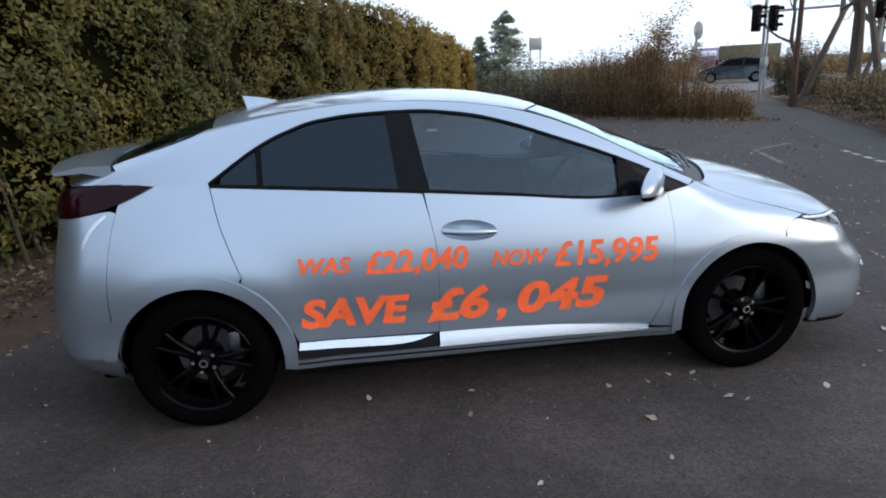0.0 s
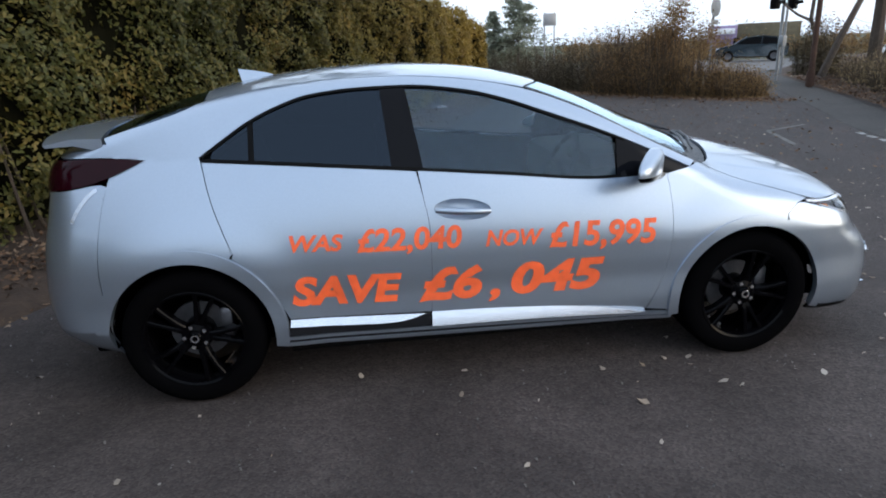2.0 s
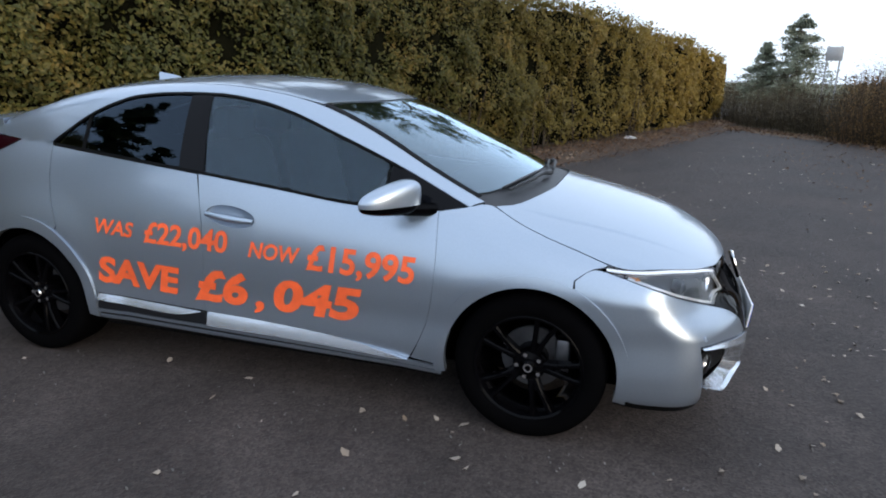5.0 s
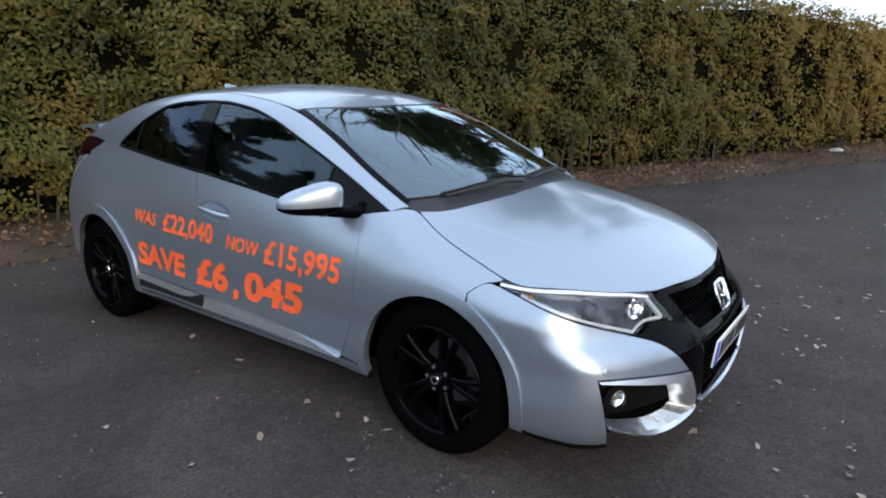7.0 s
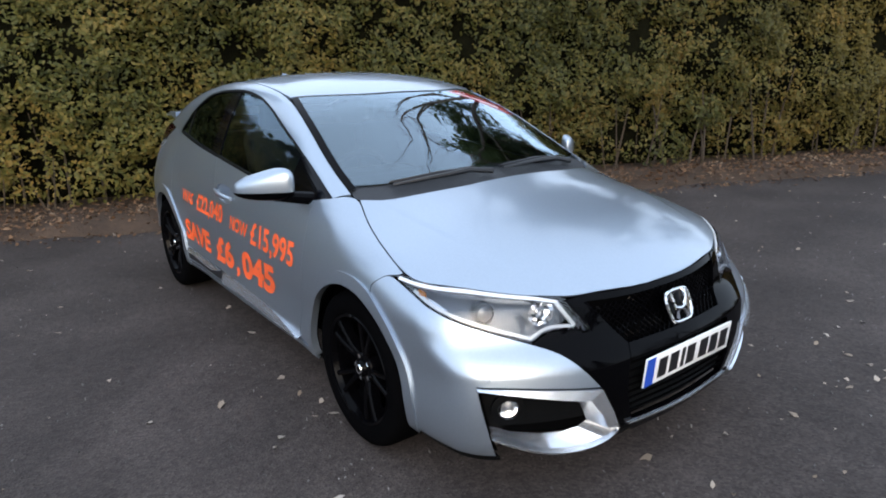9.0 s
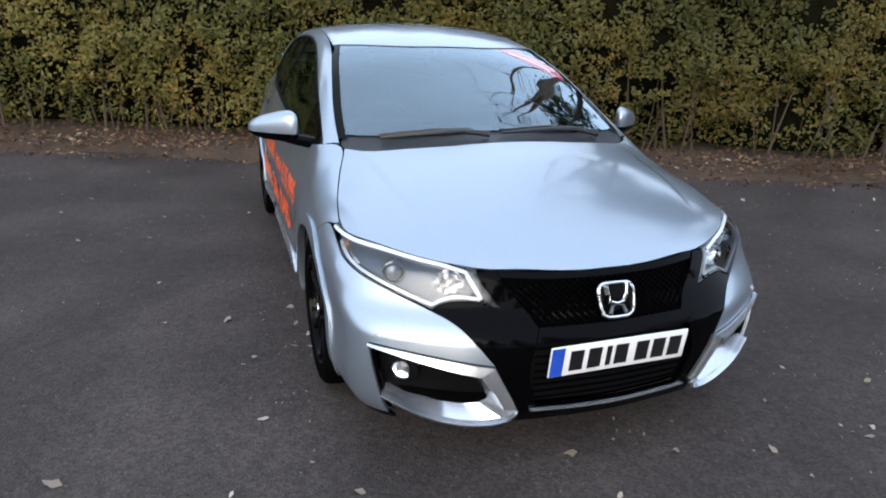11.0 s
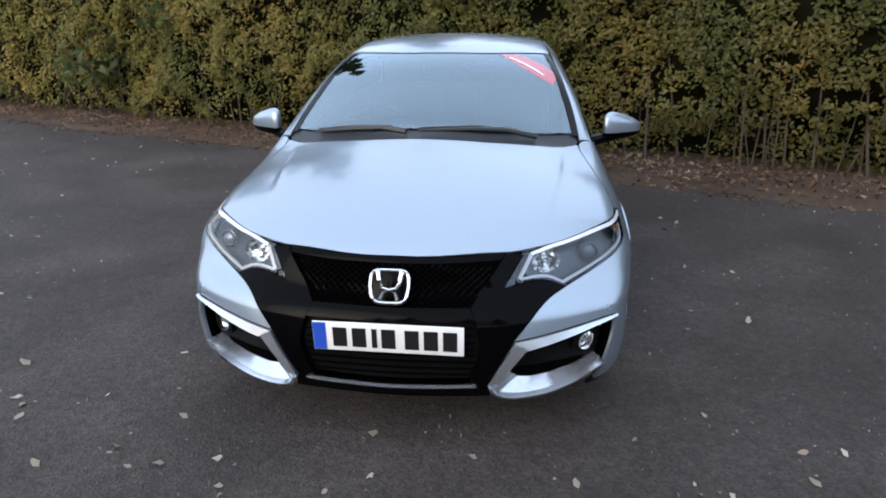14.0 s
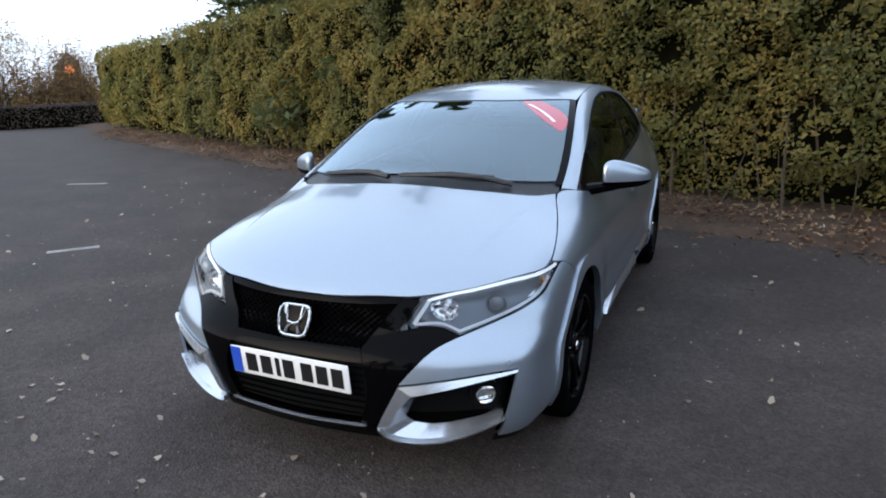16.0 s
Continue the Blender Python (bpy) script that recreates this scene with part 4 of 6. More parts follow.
def road_line(x0, y0, x1, y1, w, label="worn white road marking", paint=None):
    d = Vector((x1 - x0, y1 - y0, 0)).normalized()
    s = Vector((-d.y, d.x, 0)) * w / 2
    n = max(2, int(math.hypot(x1 - x0, y1 - y0) / 0.12))
    v, f = [], []
    for i in range(n + 1):
        p = Vector((x0, y0, 0.005)).lerp(Vector((x1, y1, 0.005)), i / n)
        e = 0.25 * noise.noise((p.x * 7, p.y * 7, 0))
        v += [p + s * (1 + e), p - s * (1 - e)]
        if i:
            f.append((2 * i - 2, 2 * i - 1, 2 * i + 1, 2 * i))
    ob = link_mesh("road_marking", v, f, paint or M_LINE, smooth=False)
    return tagged(ob, label, "road marking", "painted lines", "structure")


road_line(6.05, 6.4, 5.55, 4.95, 0.08, "faded white corner of a parking bay", M_FADED)
road_line(6.05, 6.4, 7.05, 6.9, 0.08, "faded white corner of a parking bay", M_FADED)
for a in range(5):
    road_line(7.12 - 0.11 * a, 5.72 - 0.36 * a, 7.06 - 0.11 * a, 5.5 - 0.36 * a, 0.1)
road_line(0.24, -4.32, -0.1, -4.05, 0.1)
road_line(-2.85, -8.35, -3.1, -7.75, 0.1)

for i, (y, u, s, h) in enumerate(((5.2, 1.5, 0.9, 0.7), (7.2, 1.6, 0.9, 0.75), (9.2, 1.7, 0.9, 0.8), (11.2, 1.9, 1.0, 0.8), (13.4, 2.2, 1.0, 0.8), (6.6, 3.4, 1.1, 0.8), (9.0, 3.8, 1.2, 0.85), (11.8, 4.0, 1.2, 0.8), (14.5, 4.4, 1.3, 0.9), (8.0, 6.2, 1.4, 0.9), (11.0, 6.6, 1.4, 0.9))):
    brush((float(path_mid(y)) + u, y, 0.3), (s, s * 0.9, h), 70 + i, "tuft of dry straw-coloured grass and bramble on the bank", 140, 3200, M_STRAW, 0.03, "dry_tuft")
for x, y, h, r, s, lab in ((12.9, 14.6, 9.5, 0.11, 61, "slim leaning bare tree on the bank"), (15.0, 15.2, 10, 0.21, 62, "thick-stemmed bare tree on the bank"), (15.8, 15.0, 9, 0.13, 63, "bare tree beside a thicker one on the bank"),
                           (18.0, 17.5, 8, 0.08, 64, "thin bare sapling on the bank"), (18.9, 18.0, 8, 0.08, 65, "thin bare sapling on the bank"), (19.6, 17.2, 8.5, 0.09, 66, "thin bare sapling on the bank"), (20.3, 18.6, 8, 0.08, 67, "thin bare sapling on the bank"), (20.9, 17.7, 8.2, 0.08, 68, "thin bare sapling on the bank")):
    bare_tree((x, y, 0.35), h, s, lab, r)
for x, y, h, s in ((16.4, 16.6, 8.5, 161), (17.1, 15.6, 9, 162), (17.8, 16.2, 8, 163), (14.2, 16.4, 7, 164), (21.6, 18.4, 8, 165), (22.4, 17.6, 8, 166)):
    bare_tree((x, y, 0.35), h, s, "thin bare sapling on the bank", 0.09)
# trees ahead of the car, seen in its paint and glass
for x, y, h, s in ((16.5, -1.5, 10, 171), (19.0, 2.2, 11, 172), (15.5, 5.0, 9, 173), (20.5, -4.5, 11, 174)):
    conifer((x, y, 0.3 if y > 1 else 0), h, s, "tall dark conifer standing ahead of the car", 0.24, 8000, 0.14)
bare_tree((13.0, 1.8, 0.1), 9, 175, "large bare winter tree standing ahead of the car", 0.18)
brush((13.6, 15.9, 0.3), (0.6, 0.6, 1.7), 90, "dark ivy-grown shrub by the path", 70, 2400, M_DRAB, 0.06)

# rusty pole by the path
pole = thing("steel_pole", "rust-brown steel pole beside the footpath", "pole", (12.35, 14.3, 0.05))
part("shaft", rod_bm((0, 0, -0.1), (0, 0, 6.5), 0.075, 0.065, 14), M_RUST, pole)
part("foot_collar", rod_bm((0, 0, 0), (0, 0, 0.4), 0.12, 0.11, 14), M_RUST, pole)


def traffic_light(at, turn, height, label):
    ob = thing("traffic_light", label, "traffic light", at)
    ob.rotation_euler[2] = radians(turn)
    part("post", rod_bm((0, 0, 0), (0, 0, height + 1.2), 0.05, 0.05, 14), M_GREY, ob)
    for side in (-0.5, 0.5):
        head = part("signal_head", box_bm((0.27, 0.22, 0.86), (side, 0, height), 0.03), M_SATIN, ob, "black three-lamp signal head")
        part("bracket", box_bm((0.4, 0.05, 0.05), (side * 0.45, 0, height + 0.35), 0.01), M_SATIN, ob)
        for k, m in ((0.27, M_LAMP_RED), (0.0, M_LAMP_OFF), (-0.27, M_LAMP_OFF)):
            bm = lathe_bm([(0.095, 0.0), (0.095, -0.03), (0.055, -0.045), (0.0, -0.05)], 20)
            bmesh.ops.translate(bm, vec=(side, -0.11, height + k), verts=bm.verts)
            part("lamp", bm, m, head)
            v, f = [], []
            for q in range(13):
                a = math.pi * q / 12
                for y in (-0.11, -0.3):
                    v.append((side + 0.11 * math.cos(a), y, height + k + 0.11 * math.sin(a)))
            f = [(2 * q, 2 * q + 1, 2 * q + 3, 2 * q + 2) for q in range(12)]
            link_mesh("visor", v, f, M_SATIN, head)
    part("control_box", box_bm((0.22, 0.16, 0.35), (0, -0.1, 1.3), 0.02), M_GREY, ob)
    return ob


traffic_light((13.5, 17.7, 0), 25, 2.75, "traffic light on a grey post with black heads at the junction")
traffic_light((16.0, 15.5, 0.3), 40, 2.6, "second traffic light half hidden behind the bare trees")

sign = thing("road_sign", "round grey-backed road sign with a small plate on a post", "road sign", (11.3, 18.1, 0))
sign.rotation_euler[2] = radians(32)
part("post", rod_bm((0, 0.03, 0), (0, 0.03, 2.75), 0.038, 0.038, 12), M_GREY, sign)
bm = lathe_bm([(0.0, -0.012), (0.285, -0.012), (0.3, -0.004), (0.3, 0.006), (0.0, 0.008)], 40)
bmesh.ops.translate(bm, vec=(0, -0.03, 2.47), verts=bm.verts)
part("disc", bm, M_SIGN, sign)
part("plate", box_bm((0.42, 0.012, 0.16), (0, -0.03, 2.0), 0.004), M_SIGN, sign)
far_sign = thing("direction_sign", "back of a small framed sign on two posts far off", "road sign", (10.6, 36.0, 0))
part("panel", box_bm((0.8, 0.04, 0.7), (0, 0, 2.9), 0.02), M_GREY, far_sign)
for x in (-0.3, 0.3):
    part("post", rod_bm((x, 0.04, 0), (x, 0.04, 3.3), 0.04, 0.04, 10), M_GREY, far_sign)
gantry = thing("overhead_rail", "thin grey rail carried on posts beside the main road", "railing", (20, 21, 0))
part("rail", rod_bm((-4.5, 0.5, 3.2), (5, -4, 3.35), 0.05, 0.05, 10), M_GREY, gantry)
for x, y in ((-4.0, 0.25), (0.3, -1.8), (4.5, -3.75)):
    part("post", rod_bm((x, y, 0), (x, y, 3.25), 0.05, 0.05, 10), M_GREY, gantry)


def small_car(name, at, turn, paint, label):
    """A plain hatchback far off, with glass, lamps and wheels of its own."""
    ob = thing(name, label, "car", at)
    ob.rotation_euler[2] = radians(turn)
    prof = [(-1.95, 0.3), (-2.0, 0.75), (-1.85, 1.0), (-1.55, 1.38), (-0.6, 1.5), (0.35, 1.42), (1.05, 1.0), (1.8, 0.85), (2.02, 0.6), (2.0, 0.3)]
    bm = bmesh.new()
    rows = []
    for y, s in ((-0.82, 0.97), (-0.84, 1), (0.84, 1), (0.82, 0.97)):
        rows.append([bm.verts.new((x * s, y * (1 - 0.24 * max(0, z - 0.95) / 0.55), 0.3 + (z - 0.3) * (0.96 if abs(y) < 0.83 else 1))) for x, z in prof])
    for p, q in zip(rows[:-1], rows[1:]):
        for j in range(len(prof)):
            bm.faces.new((p[j], p[(j + 1) % len(prof)], q[(j + 1) % len(prof)], q[j]))
    bm.faces.new(rows[0])
    bm.faces.new(rows[-1][::-1])
    part("body", bm, paint, ob)
    for sd in (-1, 1):
        for pts in ([(-1.45, 1.02), (-1.3, 1.34), (-0.62, 1.42), (-0.55, 1.02)], [(-0.48, 1.02), (-0.52, 1.42), (0.3, 1.36), (0.85, 1.02)]):
            v = [(x, sd * (0.845 * (1 - 0.24 * max(0, z - 0.95) / 0.55)), z) for x, z in pts]
            v += [(x, y - sd * 0.02, z) for x, y, z in v]
            link_mesh("side_window", v, [(0, 1, 2, 3), (4, 5, 6, 7), (0, 1, 5, 4), (1, 2, 6, 5), (2, 3, 7, 6), (3, 0, 4, 7)], M_BLACK, ob, smooth=False)
        part("tail_lamp", box_bm((0.12, 0.3, 0.22), (-1.93, sd * 0.66, 0.9), 0.03), M_RED, ob)
        part("headlight", box_bm((0.25, 0.32, 0.16), (1.86, sd * 0.62, 0.74), 0.05), M_LAMP_BOWL, ob)
        for x in (-1.25, 1.28):
            bm = lathe_bm([(0.2, -0.1), (0.3, -0.1), (0.32, -0.07), (0.32, 0.07), (0.3, 0.1), (0.2, 0.1)], 28)
            bmesh.ops.translate(bm, vec=(x, sd * 0.76, 0.32), verts=bm.verts)
            w = part("wheel", bm, M_TYRE, ob)
            bm = lathe_bm([(0.0, -0.06), (0.21, -0.09), (0.21, 0.09), (0.0, 0.06)], 24)
            bmesh.ops.translate(bm, vec=(x, sd * 0.76, 0.32), verts=bm.verts)
            part("hub_disc", bm, M_STEEL, w)
    part("rear_window", box_bm((0.03, 1.1, 0.34), (-1.70, 0, 1.2), 0.01, None), M_BLACK, ob)
    part("windscreen", box_bm((0.9, 1.2, 0.02), (0.68, 0, 1.225), 0.008, pose(0, 0, 0, 0, 31, 0)), M_BLACK, ob).location = (0, 0, 0.0)
    return ob


small_car("pale_car", (27.5, 26.5, 0.02), 160, M_WHITE, "pale car on the main road behind the bare trees")
small_car("dark_car", (23.0, 35.0, 0.02), 152, M_NAVY, "dark hatchback on the main road beyond the thicket")

# long purple and brown units across the main road
shed = thing("roadside_unit", "low purple-fronted unit with a white band across the main road", "building", (25.4, 44.8, 0))
shed.rotation_euler[2] = radians(-31)
part("wall", box_bm((2.0, 4, 2.3), (1.0, 2.0, 1.15), 0.03), M_PURPLE, shed)
part("fascia", box_bm((1.7, 0.12, 0.4), (1.0, -0.06, 1.9), 0.02), M_WHITE, shed)
part("wall", box_bm((4.2, 4, 2.4), (4.1, 2.1, 1.2), 0.03), M_OCHRE, shed, "brown timber-coloured wall")
part("shutter", box_bm((1.6, 0.1, 1.2), (2.6, -0.05, 0.8), 0.02), M_DARK, shed)
for i in range(8):
    x, y = 16 + 3.1 * i, 45 + 2.2 * math.sin(i * 2.1) - 0.6 * i
    brush((x, y, 0), (2.2, 1.6, 2.4 + 0.6 * math.sin(i * 1.7)), 120 + i, "distant brown hedge beyond the main road", 70, 1300, M_BRUSH, 0.13, "far_bush")
for i in range(14):
    x, y = -6 + 3.2 * i, 52 + 2.0 * math.sin(i * 1.3)
    brush((x, y, 0), (2.6, 1.6, 2.0 + 0.5 * math.sin(i * 2.7)), 140 + i, "distant grey-brown scrub along the skyline", 60, 900, M_DRAB, 0.16, "far_bush")

# the other end of the lay-by: low dark hedge, house with a lit window, bare trees
n = 34000
u, w, z = rng.uniform(-9, 12, n), rng.uniform(0, 0.9, n), rng.random(n) ** 0.7 * 0.95
low_hedge = thing("low_hedge", "low dark clipped hedge across the end of the lay-by", "hedge", (-13.8, -25.6, 0))
tagged(low_hedge, kind="stuff")
low_hedge.rotation_euler[2] = radians(-31)
v, f = leaf_cloud(np.stack([u, w - 0.45 + 0.05 * value_noise(u * 3, z * 3, 2), z + 0.06 * value_noise(u * 2, w * 2, 3)], 1), np.tile([[0, 0.5, 0.5]], (n, 1)), rng.uniform(0.6, 1.3, n) * 0.055, rng)
tagged(fast_mesh("foliage", v, f, M_PURPLE_LEAF, low_hedge), kind="stuff")
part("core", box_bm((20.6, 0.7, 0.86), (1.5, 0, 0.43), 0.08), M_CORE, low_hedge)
house = thing("house", "distant brick house with a dark pitched roof and a glowing window", "house", (-72.6, -104, 1.6))
house.rotation_euler[2] = radians(-36)
part("wall", box_bm((3.4, 5.0, 5.95), (0, 0, 1.32), 0.03), M_BRICK, house)
bm = bmesh.new()
vs = [bm.verts.new(p) for p in ((-1.9, -2.7, 4.2), (1.9, -2.7, 4.2), (0, -2.7, 6.6), (-1.9, 2.7, 4.2), (1.9, 2.7, 4.2), (0, 2.7, 6.6))]
for q in ((0, 1, 2), (5, 4, 3), (0, 3, 4, 1), (1, 4, 5, 2), (2, 5, 3, 0)):
    bm.faces.new([vs[a] for a in q])
part("roof", bm, M_SLATE, house)
part("finial", rod_bm((0, 2.6, 6.4), (0, 2.6, 8.0), 0.12, 0.05, 8), M_SLATE, house)
window = part("window", box_bm((1.5, 0.1, 1.5), (0, 2.52, 3.55), 0.02), M_WHITE, house)
part("lit_pane", box_bm((1.25, 0.06, 1.25), (0, 2.58, 3.55), 0.01), M_GLOW, window, "pane glowing orange from the low sun")
window = part("window", box_bm((0.1, 1.5, 1.5), (1.72, 0.6, 3.55), 0.02), M_WHITE, house)
part("lit_pane", box_bm((0.06, 1.25, 1.25), (1.78, 0.6, 3.55), 0.01), M_GLOW, window, "pane glowing orange from the low sun")
for x, y, h, s in ((-19.0, -38, 6.6, 81), (-16.5, -41, 7.5, 82), (-13.5, -37.5, 6.5, 83), (-21.5, -42, 6.0, 84)):
    bare_tree((x, y, 0), h, s, "bare winter tree with fine twigs beyond the low hedge", 0.12, 1800, M_BRUSH, 0.07)
for i in range(13):
    brush((-15 - 2.2 * i + 0.8 * math.sin(i), -34.5 - 0.2 * i - 1.2 * math.sin(i * 1.9), 0), (1.9, 1.5, 4.3 + 0.5 * math.sin(i * 2.2)), 170 + i, "tall brown winter scrub behind the low hedge", 130, 7000, M_BRUSH, 0.10, "far_bush")
litter = thing("paper_scrap", "crumpled white paper scrap on the verge", "litter", (1.3, 12.6, 0.1))
bm = bmesh.new()
bmesh.ops.create_icosphere(bm, subdivisions=2, radius=0.11)
for v in bm.verts:
    v.co = Vector((v.co.x * 1.5, v.co.y, v.co.z * 0.5)) * (1 + 0.35 * noise.noise(v.co * 30))
part("paper", bm, M_PLATE, litter, smooth=False)

# ---------------------------------------------------------------- the silver hatchback
car = thing("hatchback_car", "silver-blue five-door hatchback with black alloy wheels and orange price lettering", "car")

BELT = [(-1.187, 1.084), (-0.778, 1.053), (-0.288, 1.009), (0.119, 0.967), (0.6, 0.921), (0.885, 0.925), (1.009, 0.944)]
ROOFLINE = [(1.009, 0.944), (0.799, 1.043), (0.585, 1.133), (0.376, 1.209), (0.171, 1.283), (-0.036, 1.335), (-0.297, 1.362),
            (-0.505, 1.360), (-0.709, 1.342), (-0.861, 1.297), (-0.987, 1.239), (-1.113, 1.157), (-1.193, 1.103)]
belt_z, line_z = spline(BELT), spline([p for p in ROOFLINE])
DOOR_GAP = [(-0.268, 1.003), (-0.244, 0.892), (-0.221, 0.767), (-0.223, 0.554), (-0.235, 0.3)]
FRONT_GAP = [(0.885, 0.925), (0.893, 0.829), (0.898, 0.7), (0.879, 0.504), (0.828, 0.366), (0.783, 0.287)]
REAR_GAP = [(-1.187, 1.084), (-1.157, 0.934), (-1.117, 0.817), (-1.078, 0.705)]
HOOD_EDGE = [(1.10, 0.69), (1.2, 0.725), (1.32, 0.758), (1.476, 0.79), (1.58, 0.803), (1.66, 0.795)]
SCREEN_EDGE = [(1.06, 0.70), (0.85, 0.684), (0.57, 0.634), (0.26, 0.575)]
ROOF_EDGE = [(0.26, 0.575), (-0.1, 0.556), (-0.5, 0.548), (-0.9, 0.545), (-1.18, 0.54)]
BONNET_FRONT = [(2.066, 0.0), (2.062, 0.1), (2.05, 0.21), (2.012, 0.375), (1.985, 0.447), (1.938, 0.535), (1.9, 0.592), (1.851, 0.65), (1.769, 0.729), (1.66, 0.795)]
bonnet_rim = skin_cast(np.array([p[0] for p in BONNET_FRONT]), np.array([p[1] for p in BONNET_FRONT]), 0.3, 0, 0, 1, 1.4)
LAMP_TOP = [(math.degrees(math.atan2(y, x - NOSE_X0)), z + 0.003) for x, y, z in bonnet_rim[:3:-1]]
HEADLIGHT = [(67.3, 0.766), (64, 0.772)] + LAMP_TOP + [(24, 0.6), (29.5, 0.617),
             (33.5, 0.619), (36.9, 0.59), (43.3, 0.62), (49.5, 0.654), (55.5, 0.695), (61.5, 0.73)]


def between(line, z):
    """The line's x at height z, and the part of it below."""
    for (x0, z0), (x1, z1) in zip(line[:-1], line[1:]):
        if z1 <= z <= z0:
            return x0 + (x1 - x0) * (z0 - z) / (z0 - z1)


def line_part(line, x0, x1, n=10):
    curve = spline(line)
    return [(x, float(curve(x))) for x in np.linspace(x0, x1, n)]


def backing(domain, poly, side, how=-0.005, at=-0.024):
    v, f, n = panel_data(domain, poly, gap=how, offset=at, depth=0.0, cell=0.05)
    if side < 0:
        v, n = v * (1, -1, 1), n * (1, -1, 1)
        f = [g[::-1] for g in f]
    return v, f


def fog_surround(side):
    """The angular silver surround: a bar above the fog lamp, an inner cheek and a blade under it, all falling back into the opening."""
    bar = (((46.6, 0.476), (46.4, 0.47)), ((40, 0.467), (40.4, 0.452)), ((32, 0.452), (33.6, 0.429)), ((24.4, 0.434), (26.9, 0.407)))
    cheek = (((24.4, 0.434), (26.9, 0.407)), ((21.6, 0.34), (23.9, 0.336)), ((19.8, 0.27), (22.3, 0.277)))
    inner = (((26.9, 0.407), (28.4, 0.402)), ((23.9, 0.336), (26.0, 0.33)), ((22.3, 0.277), (24.9, 0.28)))
    blade = (((19.8, 0.27), (24.9, 0.274)), ((21.5, 0.226), (26.6, 0.232)), ((25.5, 0.204), (29.6, 0.222)), ((32.6, 0.212), (34.4, 0.230)), ((38.5, 0.254), (39.4, 0.265)), ((44.2, 0.298), (44.4, 0.302)))
    def strip(name, parent, pairs, out_lift, in_lift, wall=0.0, label=""):
        v, f, pts = [], [], []
        for (o0, i0), (o1, i1) in zip(pairs[:-1], pairs[1:]):
            for k in range(6):
                t = k / 6
                pts.append([(p[0] + (q[0] - p[0]) * t, p[1] + (q[1] - p[1]) * t) for p, q in ((o0, o1), (i0, i1))])
        pts.append(list(pairs[-1]))
        rows = []
        for column, lift in ((0, -0.03), (0, out_lift), (0, out_lift), (1, in_lift)) + (((1, in_lift), (1, wall)) if wall else ()):
            q = Nose.cast(np.array(Nose.turn([p[column] for p in pts])))
            rows.append(q + skin_normal(q) * lift)
        n, start = len(pts), len(v)
        for r in rows:
            v.extend(tuple((a, b * side, c)) for a, b, c in r)
        for r in range(0, len(rows) - 1, 2):
            for k in range(n - 1):
                g = (start + r * n + k, start + r * n + k + 1, start + (r + 1) * n + k + 1, start + (r + 1) * n + k)
                f.append(g if side > 0 else g[::-1])
        return link_mesh(name, v, f, M_SILVER, parent, label=label)
    ob = strip("fog_lamp_surround", car, bar, 0.010, 0.016, -0.05, "bright silver angular surround")
    strip("surround_cheek", ob, cheek, 0.010, 0.006)
    strip("surround_wall", ob, inner, 0.006, -0.055)
    strip("surround_blade", ob, blade, 0.012, -0.06)
    edge = Nose.turn([(20.0, 0.262), (21.6, 0.224), (25.5, 0.203), (32.6, 0.211), (38.5, 0.253), (44.0, 0.297)])
    panel("surround_edge", Nose, ribbon(edge, 0.008), M_SILVER, ob, side, offset=0.016, gap=0.0, depth=0.02)
    return ob


shell_v, shell_f = [], []


def add_shell(domain, poly, side):
    v, f = backing(domain, poly, side)
    k = sum(len(x) for x in shell_v)
    shell_v.append(v)
    shell_f.extend([[i + k for i in g] for g in f])


def body_panel(name, domain, poly, side=1, material=None, **how):
    ob = panel(name, domain, poly, material or M_PAINT, car, side, **how)
    add_shell(domain, poly, side)
    return ob


